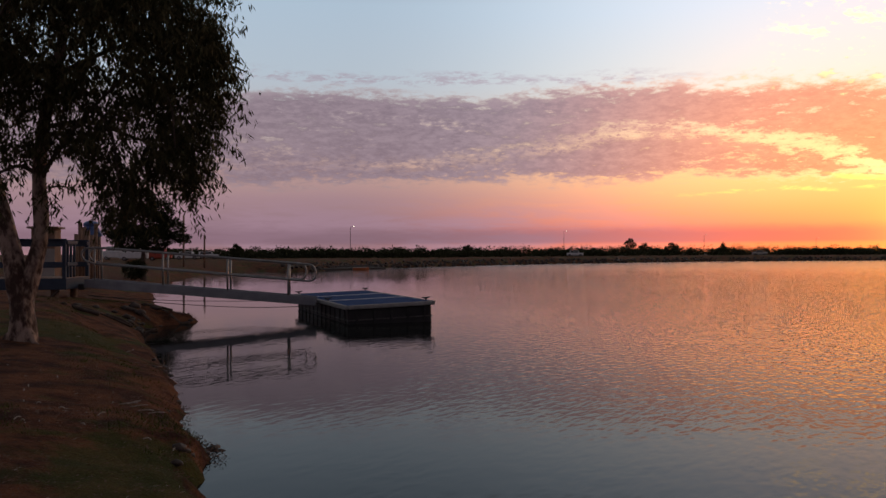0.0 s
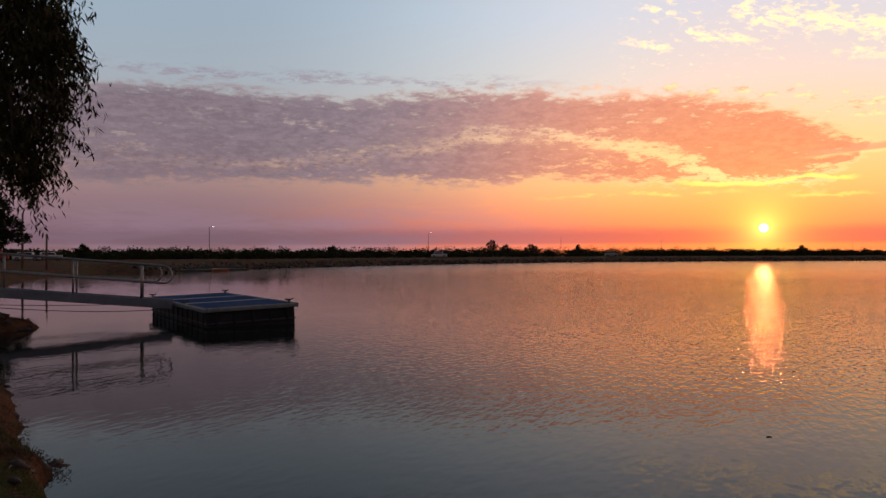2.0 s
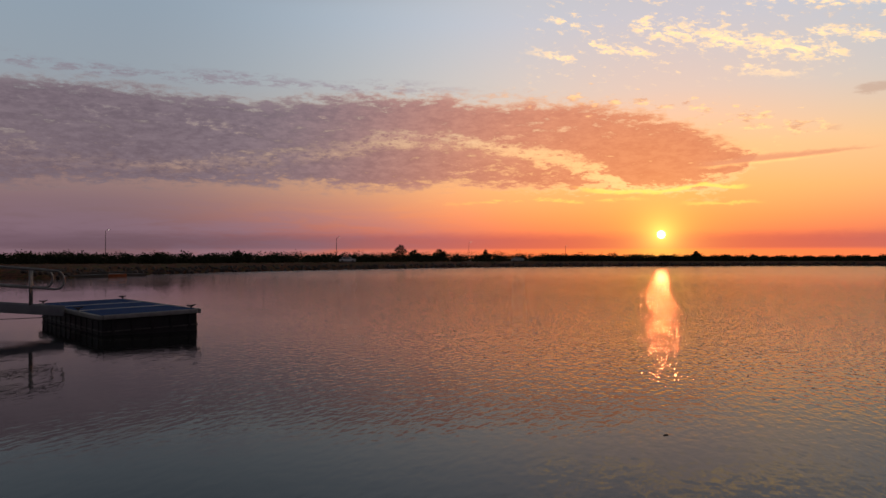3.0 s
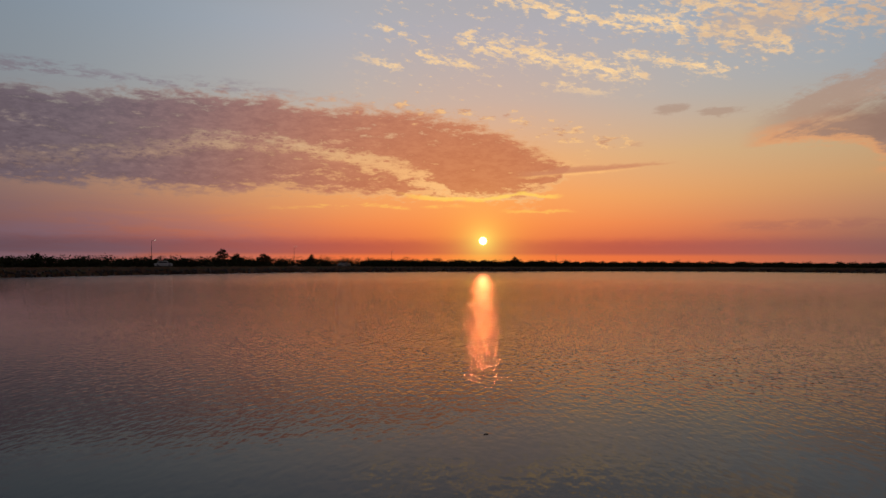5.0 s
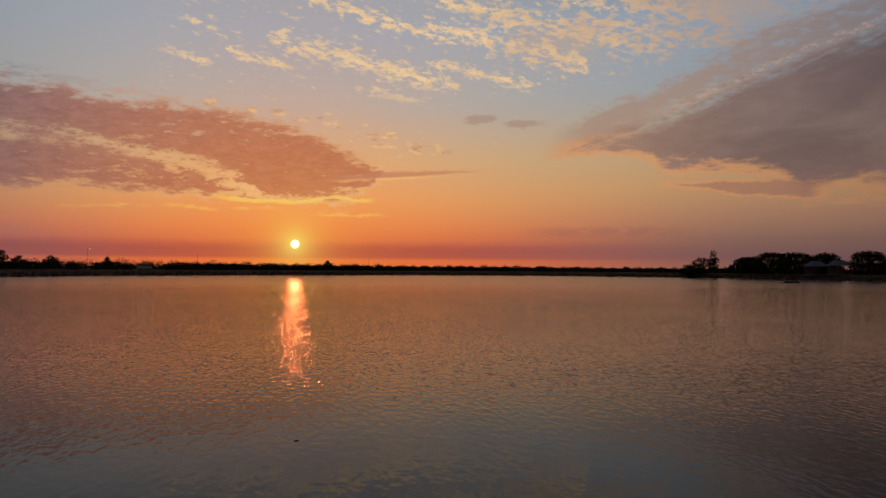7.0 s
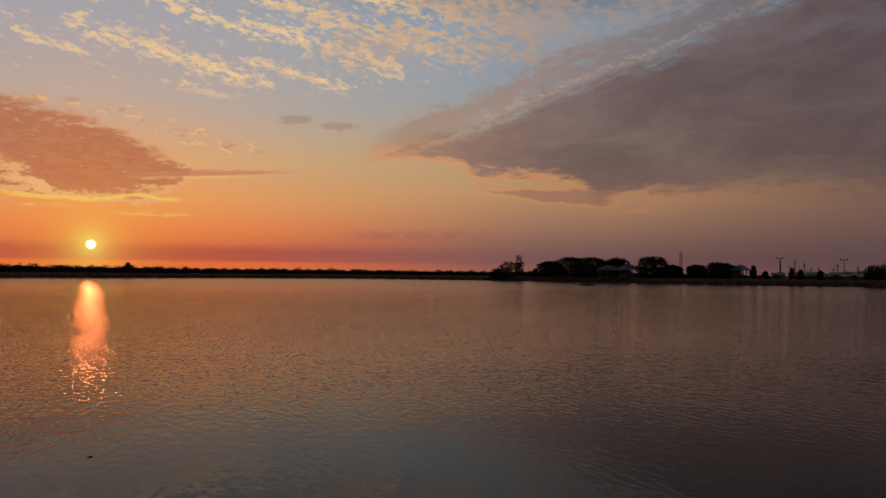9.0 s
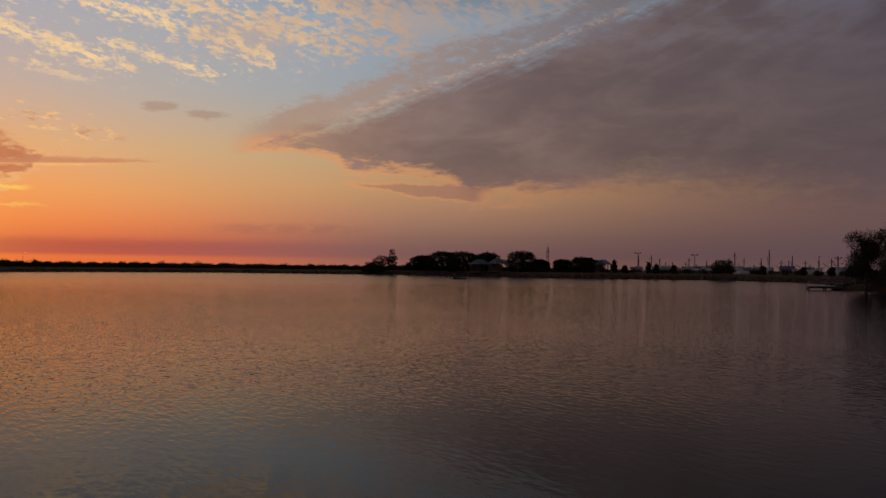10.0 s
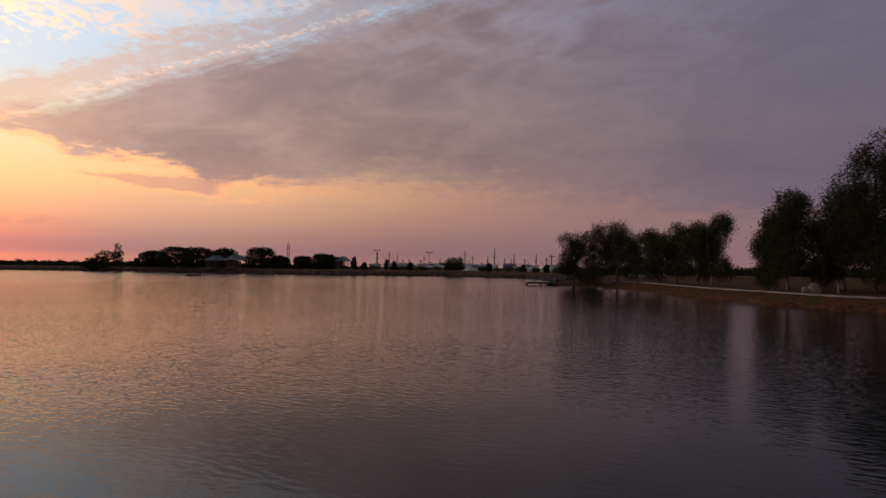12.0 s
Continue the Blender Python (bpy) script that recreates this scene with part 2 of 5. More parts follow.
deck = vmax(deck, lobe * 0.85)
colour = blend(lobe * 0.8, colour, tone)
edge_glow = deck * (1.0 - deck) * 4.0 * step(az, 92.0, 60.0) * step(el - lower, 2.2, 0.3)
colour = blend(edge_glow * 0.45, colour, srgb(244, 164, 102))
# two small lone clouds
lone = vmax(step((az - 46.3) * (az - 46.3) * 0.42 + (el - 11.0) * (el - 11.0) * 5.0 + (fine - 0.5) * 4.0, 1.1, 0.1), step((az - 49.6) * (az - 49.6) * 0.30 + (el - 10.7) * (el - 10.7) * 7.0 + (fine - 0.5) * 4.0, 1.1, 0.1))
colour = blend(lone * 0.55, colour, srgb(166, 134, 116))

# halo and disc of the sun
colour = blend(fall(gap, 2.6) * 0.72, colour, srgb(255, 144, 36), "SCREEN")
colour = blend(fall(gap, 0.80) * 1.0, colour, srgb(255, 226, 90), "SCREEN")
# the sky darkens away from the sun
colour = blend(step(gap, 62.0, 150.0) * 0.64, colour, srgb(80, 72, 78))
colour = blend(step(SUN_AZ - az, 8.0, 40.0) * 0.38 + step(az - SUN_AZ, 22.0, 54.0) * 0.33, colour, srgb(30, 27, 30))
disc = step(gap, 0.34, 0.16)
shine = Val.tree.nodes.new("ShaderNodeBackground")
Val.tree.links.new(blend(disc, colour, (12.0, 7.0, 2.6)), shine.inputs[0])
end = Val.tree.nodes.new("ShaderNodeOutputWorld")
Val.tree.links.new(shine.outputs[0], end.inputs[0])

sun = new("sun", bpy.data.lights.new("sun", "SUN"))
sun.data.energy, sun.data.angle, sun.data.color = 0.011, radians(0.8), (1.0, 0.15, 0.05)
sun.matrix_basis = look((sx * 100, sy * 100, sz * 100), (0, 0, 0))


# ---- materials ----
def surface(name, dark, light, scale=4.0, rough=0.7, metal=0.0, bump=0.3, fine_scale=40.0, spread=0.5, grain=0.02, stretch=(1, 1, 1), own=0.0, gloss=0.5, edge=(0.32, 0.68)):
    """A principled surface whose colour wanders between two tones at two scales, with a fine relief."""
    m = bpy.data.materials.new(name)
    m.use_nodes = True
    Val.tree = m.node_tree
    bsdf = m.node_tree.nodes["Principled BSDF"]
    tc = m.node_tree.nodes.new("ShaderNodeTexCoord")
    mp = m.node_tree.nodes.new("ShaderNodeMapping")
    m.node_tree.links.new(tc.outputs["Object"], mp.inputs[0])
    mp.inputs["Scale"].default_value = stretch
    broad = fbm(mp.outputs[0], scale, 4.0, 0.6)
    small = fbm(mp.outputs[0], fine_scale, 3.0, 0.6)
    mixed = step(broad * (1 - spread) + small * spread, *edge)
    if own:
        info = m.node_tree.nodes.new("ShaderNodeObjectInfo")
        mixed = mixed * (1 - own) + Val(info.outputs["Random"]) * own
    c = blend(mixed, dark, light)
    m.node_tree.links.new(c, bsdf.inputs["Base Color"])
    r = small * 0.25 + (rough - 0.12)
    m.node_tree.links.new(r.socket, bsdf.inputs["Roughness"])
    bsdf.inputs["Metallic"].default_value = metal
    bsdf.inputs["Specular IOR Level"].default_value = gloss
    if bump:
        b = m.node_tree.nodes.new("ShaderNodeBump")
        b.inputs["Strength"].default_value, b.inputs["Distance"].default_value = bump, grain
        m.node_tree.links.new(small.socket, b.inputs["Height"])
        m.node_tree.links.new(b.outputs[0], bsdf.inputs["Normal"])
    return m


def leaf_material(name, dark, light):
    m = bpy.data.materials.new(name)
    m.use_nodes = True
    Val.tree = m.node_tree
    bsdf = m.node_tree.nodes["Principled BSDF"]
    geo = m.node_tree.nodes.new("ShaderNodeNewGeometry")
    c = blend(Val(geo.outputs["Random Per Island"]), dark, light)
    m.node_tree.links.new(c, bsdf.inputs["Base Color"])
    bsdf.inputs["Roughness"].default_value = 0.8
    bsdf.inputs["Specular IOR Level"].default_value = 0.12
    return m


M_BARK = surface("gum_bark", (0.055, 0.028, 0.018), (0.38, 0.27, 0.21), 2.0, 0.85, 0, 1.0, 8.0, 0.5, 0.06, (1, 1, 0.5), edge=(0.42, 0.60))
M_TWIG = surface("dark_branch", (0.05, 0.035, 0.025), (0.13, 0.09, 0.07), 5.0, 0.85)
M_LEAF = leaf_material("gum_leaf", (0.040, 0.044, 0.018), (0.105, 0.088, 0.040))
M_FAR_LEAF = leaf_material("shrub_leaf", (0.022, 0.030, 0.012), (0.060, 0.066, 0.028))
M_RAIN_LEAF = leaf_material("rain_tree_leaf", (0.018, 0.024, 0.010), (0.044, 0.050, 0.022))
M_GRASS = leaf_material("grass_blade", (0.045, 0.062, 0.012), (0.11, 0.125, 0.034))
M_ALU = surface("galvanised_tube", (0.24, 0.23, 0.22), (0.40, 0.39, 0.37), 3.0, 0.42, 0.85, 0.08, 60.0)
M_ALU_DULL = surface("weathered_aluminium", (0.22, 0.23, 0.25), (0.36, 0.37, 0.39), 2.5, 0.55, 0.5, 0.1, 40.0)
M_BLUE = surface("blue_painted_timber", (0.018, 0.032, 0.058), (0.042, 0.062, 0.095), 3.0, 0.65, 0, 0.25, 30.0)
M_BLUE_MAT = surface("blue_rubber_mat", (0.009, 0.040, 0.145), (0.020, 0.072, 0.22), 2.0, 0.85, 0, 0.4, 50.0, gloss=0.08)
M_HULL = surface("black_pontoon_hull", (0.010, 0.010, 0.011), (0.035, 0.032, 0.030), 2.5, 0.6, 0, 0.3, 18.0)
M_SLIME = surface("pale_water_stain", (0.06, 0.055, 0.05), (0.13, 0.12, 0.11), 3.0, 0.6, 0, 0.3, 20.0)
M_EDGE = surface("grey_fender_timber", (0.26, 0.25, 0.24), (0.44, 0.42, 0.40), 3.0, 0.7, 0, 0.3, 30.0)
M_WOOD = surface("weathered_timber", (0.14, 0.08, 0.05), (0.30, 0.19, 0.13), 4.0, 0.8, 0, 0.4, 26.0, 0.5, 0.02, (1, 1, 0.3))
M_STEEL = surface("dark_steel", (0.06, 0.06, 0.065), (0.13, 0.13, 0.13), 3.0, 0.5, 0.6, 0.1)
M_WHITE = surface("white_paint", (0.62, 0.62, 0.60), (0.82, 0.82, 0.80), 1.5, 0.45, 0, 0.1)
M_RED = surface("red_paint", (0.36, 0.05, 0.03), (0.55, 0.09, 0.05), 1.5, 0.5, 0, 0.1)
M_ORANGE = surface("orange_paint", (0.60, 0.16, 0.05), (0.78, 0.25, 0.10), 1.5, 0.5, 0, 0.1)
M_ROOF = surface("pale_metal_roof", (0.09, 0.11, 0.14), (0.17, 0.19, 0.24), 1.0, 0.4, 0.3, 0.1)
M_ROOF_BLUE = surface("blue_metal_roof", (0.05, 0.09, 0.22), (0.09, 0.15, 0.33), 1.0, 0.4, 0.2, 0.1)
M_WALL = surface("rendered_wall", (0.30, 0.27, 0.24), (0.46, 0.42, 0.37), 0.8, 0.8, 0, 0.2)
M_ROCK = surface("sandstone_boulder", (0.22, 0.13, 0.09), (0.44, 0.30, 0.23), 1.6, 0.85, 0, 0.6, 9.0, 0.4, 0.05)
M_DARK_ROCK = surface("wet_shore_stone", (0.02, 0.015, 0.012), (0.07, 0.045, 0.035), 2.0, 0.65, 0, 0.6, 12.0, 0.4, 0.04, (1, 1, 1), 0.4)
M_PATH = surface("concrete_path", (0.30, 0.27, 0.24), (0.46, 0.42, 0.37), 0.6, 0.85, 0, 0.3, 14.0)
M_STICK = surface("bleached_stick", (0.34, 0.29, 0.24), (0.58, 0.52, 0.45), 8.0, 0.8)
M_LITTER = surface("dry_leaf", (0.06, 0.028, 0.016), (0.20, 0.115, 0.07), 9.0, 0.8, 0, 0.2, 50.0, 0.5, 0.02, (1, 1, 1), 0.4)
M_TYRE = surface("tyre_rubber", (0.012, 0.012, 0.012), (0.03, 0.03, 0.03), 5.0, 0.8)
M_ROPE = surface("mooring_rope", (0.05, 0.045, 0.04), (0.12, 0.11, 0.10), 30.0, 0.9)
M_LAMP = bpy.data.materials.new("lamp_glow")
M_LAMP.use_nodes = True
M_LAMP.node_tree.nodes["Principled BSDF"].inputs["Emission Color"].default_value = (1.0, 0.92, 0.72, 1)
M_LAMP.node_tree.nodes["Principled BSDF"].inputs["Emission Strength"].default_value = 1.3
M_GLASS = bpy.data.materials.new("window_glass")
M_GLASS.use_nodes = True
M_GLASS.node_tree.nodes["Principled BSDF"].inputs["Base Color"].default_value = (0.02, 0.025, 0.03, 1)
M_GLASS.node_tree.nodes["Principled BSDF"].inputs["Roughness"].default_value = 0.06


def ground_material():
    """Red soil with leaf mould and patches of thin grass."""
    m = bpy.data.materials.new("red_soil_and_grass")
    m.use_nodes = True
    Val.tree = m.node_tree
    bsdf = m.node_tree.nodes["Principled BSDF"]
    tc = m.node_tree.nodes.new("ShaderNodeTexCoord")
    o = tc.outputs["Object"]
    soil = blend(step(fbm(o, 1.7, 6.0, 0.65), 0.35, 0.66), (0.046, 0.016, 0.008), (0.22, 0.083, 0.037))
    soil = blend(step(fbm(o, 26.0, 4.0, 0.7), 0.52, 0.70) * 0.5, soil, (0.17, 0.105, 0.07))
    soil = blend(step(fbm(o, 18.0, 5.0, 0.75), 0.54, 0.64) * 0.8, soil, (0.035, 0.02, 0.014))
    turf = blend(step(fbm(o, 40.0, 4.0, 0.7), 0.36, 0.66), (0.026, 0.040, 0.006), (0.074, 0.104, 0.017))
    spot = m.node_tree.nodes.new("ShaderNodeSeparateXYZ")
    m.node_tree.links.new(o, spot.inputs[0])
    px, py = Val(spot.outputs[0]), Val(spot.outputs[1])
    lawn = vmax(fall((px + 8.2) * (px + 8.2) * 0.5 + (py - 18.2) * (py - 18.2) * 0.25, 1.6), fall((px + 3.1) * (px + 3.1) + (py - 8.0) * (py - 8.0) * 0.35, 1.0))
    open_land = step(Val.math("SQRT", px * px + py * py), 40.0, 70.0)
    patch = step(fbm(o, 0.5, 6.0, 0.66, 0.4) + lawn * 0.22 + open_land * 0.05, 0.54, 0.66)
    c = blend(patch * 0.72, soil, turf)
    m.node_tree.links.new(c, bsdf.inputs["Base Color"])
    bsdf.inputs["Roughness"].default_value = 0.92
    bsdf.inputs["Specular IOR Level"].default_value = 0.15
    b = m.node_tree.nodes.new("ShaderNodeBump")
    b.inputs["Strength"].default_value, b.inputs["Distance"].default_value = 1.0, 0.10
    relief = fbm(o, 6.0, 9.0, 0.75)
    m.node_tree.links.new(relief.socket, b.inputs["Height"])
    m.node_tree.links.new(b.outputs[0], bsdf.inputs["Normal"])
    return m


def water_material():
    """Still lake water: dark body, mirror surface, small ripples in patches."""
    m = bpy.data.materials.new("lake_water")
    m.use_nodes = True
    Val.tree = m.node_tree
    bsdf = m.node_tree.nodes["Principled BSDF"]
    bsdf.inputs["Base Color"].default_value = (0.012, 0.014, 0.013, 1)
    bsdf.inputs["Roughness"].default_value = 0.04
    bsdf.inputs["IOR"].default_value = 1.333
    bsdf.inputs["Specular IOR Level"].default_value = 0.14
    tc = m.node_tree.nodes.new("ShaderNodeTexCoord")
    o = tc.outputs["Object"]
    mp = m.node_tree.nodes.new("ShaderNodeMapping")
    m.node_tree.links.new(o, mp.inputs[0])
    mp.vector_type = "TEXTURE"
    mp.inputs["Rotation"].default_value = (0, 0, radians(-SUN_AZ))
    mp.inputs["Scale"].default_value = (1.0, 2.6, 1.0)
    patches = step(fbm(o, 0.07, 4.0, 0.6, 0.5), 0.40, 0.62)
    swell = fbm(mp.outputs[0], 0.9, 3.0, 0.5)
    ripple = fbm(mp.outputs[0], 7.2, 1.0, 0.5, 0.2)
    wavelet = fbm(mp.outputs[0], 18.0, 0.0, 0.5)
    where = m.node_tree.nodes.new("ShaderNodeSeparateXYZ")
    m.node_tree.links.new(o, where.inputs[0])
    fetch = step(Val(where.outputs[0]), -5.0, 14.0) * (1.0 - step(Val(where.outputs[0]), 30.0, 150.0) * 0.55)
    away = Val.math("SQRT", Val(where.outputs[0]) * Val(where.outputs[0]) + Val(where.outputs[1]) * Val(where.outputs[1]))
    rough = step(away, 40.0, 170.0) * 0.15 + 0.022   # wavelets too small to shape, on the open water
    m.node_tree.links.new(rough.socket, bsdf.inputs["Roughness"])
    fetch = fetch * (step(away, 10.0, 18.0) * 0.78 + 0.22)
    # calmer in the lee of the point
    fetch = fetch * (step(Val(where.outputs[1]) - Val(where.outputs[0]) * 0.62, -7.0, 9.0) * 0.62 + 0.38)
    height = swell * (fetch * 0.008 + 0.006) + ripple * (fetch * (patches * 0.007 + 0.0300) + patches * 0.0018 + 0.0010) + wavelet * fetch * 0.0085
    b = m.node_tree.nodes.new("ShaderNodeBump")
    b.inputs["Strength"].default_value, b.inputs["Distance"].default_value = 1.0, 1.0
    m.node_tree.links.new(height.socket, b.inputs["Height"])
    m.node_tree.links.new(b.outputs[0], bsdf.inputs["Normal"])
    return m


M_GROUND, M_WATER = ground_material(), water_material()


# ---- mesh helpers ----
def part(name, bm, material, parent=None, label="", smooth=False):
    """Links a bmesh as one mesh object under a thing, or as a thing of its own."""
    me = bpy.data.meshes.new(name)
    bm.to_mesh(me)
    bm.free()
    me.materials.append(material)
    if smooth:
        me.polygons.foreach_set("use_smooth", [True] * len(me.polygons))
    ob = new(name, me)
    ob.parent = parent
    if label:
        ob["label"] = label
    return ob


def raw(name, verts, faces, material, parent=None, label=""):
    me = bpy.data.meshes.new(name)
    me.from_pydata(verts, [], faces)
    me.materials.append(material)
    ob = new(name, me)
    ob.parent = parent
    if label:
        ob["label"] = label
    return ob


def thing(name, at, turn=0.0, label="", category="", group=""):
    ob = new(name)
    ob.matrix_basis = pose(*at, 0, 0, turn)
    return tagged(ob, label, category, group)


def box(size, at=(0, 0, 0), bevel=0.01, m=None, bm=None):
    """A bevelled box, centred at a place; adds to bm when that is given."""
    own = bmesh.new()
    bmesh.ops.create_cube(own, size=1.0)
    bmesh.ops.scale(own, vec=size, verts=own.verts)
    if bevel:
        bmesh.ops.bevel(own, geom=own.edges[:], offset=min(bevel, 0.45 * min(size)), segments=1, affect="EDGES")
    own.transform(Matrix.Translation(at) @ (m or Matrix()))
    if bm is None:
        return own
    me = bpy.data.meshes.new("tmp")
    own.to_mesh(me)
    own.free()
    bm.from_mesh(me)
    bpy.data.meshes.remove(me)
    return bm


def tube(pts, radii, n=8, bm=None, rugged=0.0):
    """A round bar swept along points, closed at both ends."""
    bm = bm or bmesh.new()
    pts = [Vector(p) for p in pts]
    if not isinstance(radii, (list, tuple)):
        radii = [radii] * len(pts)
    rings, ref = [], None
    for k, p in enumerate(pts):
        d = (pts[min(k + 1, len(pts) - 1)] - pts[max(k - 1, 0)]).normalized()
        if ref is None:
            ref = d.orthogonal().normalized()
        ref = (ref - d * ref.dot(d)).normalized()
        side_way = d.cross(ref)
        ring = []
        for j in range(n):
            a = 2 * math.pi * j / n
            out = ref * math.cos(a) + side_way * math.sin(a)
            r = radii[k] * (1 + rugged * noise.noise(p * 2.1 + out * 1.7))
            ring.append(bm.verts.new(p + out * r))
        rings.append(ring)
    for a, b in zip(rings, rings[1:]):
        for j in range(n):
            bm.faces.new((a[j], a[(j + 1) % n], b[(j + 1) % n], b[j]))
    bm.faces.new(rings[0][::-1])
    bm.faces.new(rings[-1])
    return bm


def bend(points, cuts=6):
    """A smooth line through points (Catmull-Rom)."""
    p = [Vector(q) for q in points]
    p = [2 * p[0] - p[1]] + p + [2 * p[-1] - p[-2]]
    out = []
    for a, b, c, d in zip(p, p[1:], p[2:], p[3:]):
        for k in range(cuts):
            t = k / cuts
            out.append(0.5 * ((2 * b) + (c - a) * t + (2 * a - 5 * b + 4 * c - d) * t * t + (3 * b - a - 3 * c + d) * t ** 3))
    return out + [p[-2]]


def rock(size, seed, bumps=0.35, level=2):
    bm = bmesh.new()
    bmesh.ops.create_icosphere(bm, subdivisions=level, radius=1.0)
    for v in bm.verts:
        v.co *= 1 + bumps * noise.noise(v.co * 1.3 + Vector((seed * 3.1, seed, 0)))
        v.co.x, v.co.y, v.co.z = v.co.x * size[0], v.co.y * size[1], max(v.co.z, -0.45) * size[2]
    return bm


def polar(azimuth, distance, z=0.0):
    return (math.sin(radians(azimuth)) * distance, math.cos(radians(azimuth)) * distance, z)


# ---- lake, ground ----
SHORE = [(-1.9, 6.8), (-2.75, 8.4), (-2.85, 9.8), (-3.75, 11.1), (-4.8, 14.1), (-6.5, 17.7), (-9.2, 23.4), (-10.6, 27.2), (-9.4, 29.4), (-11.4, 31.2),
         (-15.8, 42), (-20.6, 54), (-26.5, 72), (-28.5, 84), (-30, 100), (-27, 112), (-20, 109), (-12.8, 130), (-8.6, 139), (1.8, 155), (29, 182), (74, 216),
         (127, 228), (147, 226), (201, 223), (241, 202), (250, 162), (255, 138), (248, 109), (231, 79), (225, 54), (229, 13), (201, -8), (150, -13),
         (126, -7.5), (121, -14.5), (110, -17.5), (81, -18.7), (61, -20.7), (52, -25), (35, -30), (18, -22), (8, -12), (4, -4), (3.4, 2), (1.5, 5.2)]


def shore_distance(x, y):
    """Metres from the water's edge, positive on land."""
    best = np.full(x.shape, 1e9)
    inside = np.zeros(x.shape, bool)
    for (ax, ay), (bx, by) in zip(SHORE, SHORE[1:] + SHORE[:1]):
        ex, ey = bx - ax, by - ay
        t = np.clip(((x - ax) * ex + (y - ay) * ey) / (ex * ex + ey * ey), 0, 1)
        best = np.minimum(best, np.hypot(x - ax - t * ex, y - ay - t * ey))
        if ay != by:
            inside ^= ((ay > y) != (by > y)) & (x < ex * (y - ay) / ey + ax)
    return np.where(inside, -best, best)


def smooth01(v):
    v = np.clip(v, 0, 1)
    return v * v * (3 - 2 * v)


def wobble(x, y, size, seed):
    a = np.sin(x / size * 1.7 + seed) * np.cos(y / size * 1.3 + 2 * seed) + 0.6 * np.sin(x / size * 3.9 + y / size * 2.3 + 3 * seed)
    return (a + 0.4 * np.sin(x / size * 7.1 - y / size * 8.7 + seed)) * 0.5


def land(x, y):
    """Height of the ground, lake bed included."""
    x, y = np.asarray(x, float), np.asarray(y, float)
    r = np.hypot(x, y)
    sd = shore_distance(x, y)
    near = 1 - smooth01((r - 70) / 60)
    sd = sd + near * (0.16 * wobble(x, y, 1.3, 1.0) + 0.10 * wobble(x, y, 0.45, 2.0))
    on = np.maximum(sd, 0)
    low = 0.16 * smooth01(on / 0.22) + 0.80 * (1 - np.exp(-on / 1.6)) + near * 0.035 * wobble(x, y, 0.9, 4.0) * smooth01(on / 2)
    low = low + 0.75 * smooth01((on - 10) / 22)
    low = low + 0.55 * np.exp(-((x + 13.5) ** 2 + (y - 21.5) ** 2) / 30.0) * smooth01(on / 3)
    levee = 0.25 * smooth01(on / 0.6) + 1.35 * smooth01(on / 6.0)
    w = smooth01((r - 90) / 50) * (1 - smooth01((np.degrees(np.arctan2(x, y)) - 92) / 3) * (1 - smooth01((r - 190) / 40)))
    z = low * (1 - w) + levee * w
    return np.where(sd > 0, z, np.maximum(-1.5, sd * 0.35 - 0.03))


def land_at(x, y):
    return float(land(np.array([x]), np.array([y]))[0])


def build_ground():
    rings = np.concatenate([[0.02, 0.6, 1.2, 1.8], 2.4 * 1.024 ** np.arange(0, 235), [800, 1100, 1600, 2400, 3400, 4600]])
    angles = np.radians(np.concatenate([np.arange(-40, 125, 0.33), np.arange(125, 320, 2.5)]))
    rr, aa = np.meshgrid(rings, angles, indexing="ij")
    x, y = rr * np.sin(aa), rr * np.cos(aa)
    z = land(x, y)
    n, k = len(rings), len(angles)
    verts = np.stack([x, y, z], -1).reshape(-1, 3)
    i, j = np.meshgrid(np.arange(n - 1), np.arange(k), indexing="ij")
    j2 = (j + 1) % k
    faces = np.stack([i * k + j, i * k + j2, (i + 1) * k + j2, (i + 1) * k + j], -1).reshape(-1, 4)[:, ::-1]
    ob = raw("ground", verts.tolist(), faces.tolist() + [list(range(k))], M_GROUND)
    ob.data.polygons.foreach_set("use_smooth", [True] * len(ob.data.polygons))
    tagged(ob, "red soil lake bank with thin grass and leaf litter", "ground", kind="structure")


build_ground()
lake = bmesh.new()
bmesh.ops.create_grid(lake, x_segments=8, y_segments=8, size=0.5)
bmesh.ops.scale(lake, vec=(340, 330, 1), verts=lake.verts)
bmesh.ops.translate(lake, vec=(118, 100, 0), verts=lake.verts)
tagged(part("water", lake, M_WATER), "still lake water mirroring the sunset sky", "water", kind="structure")


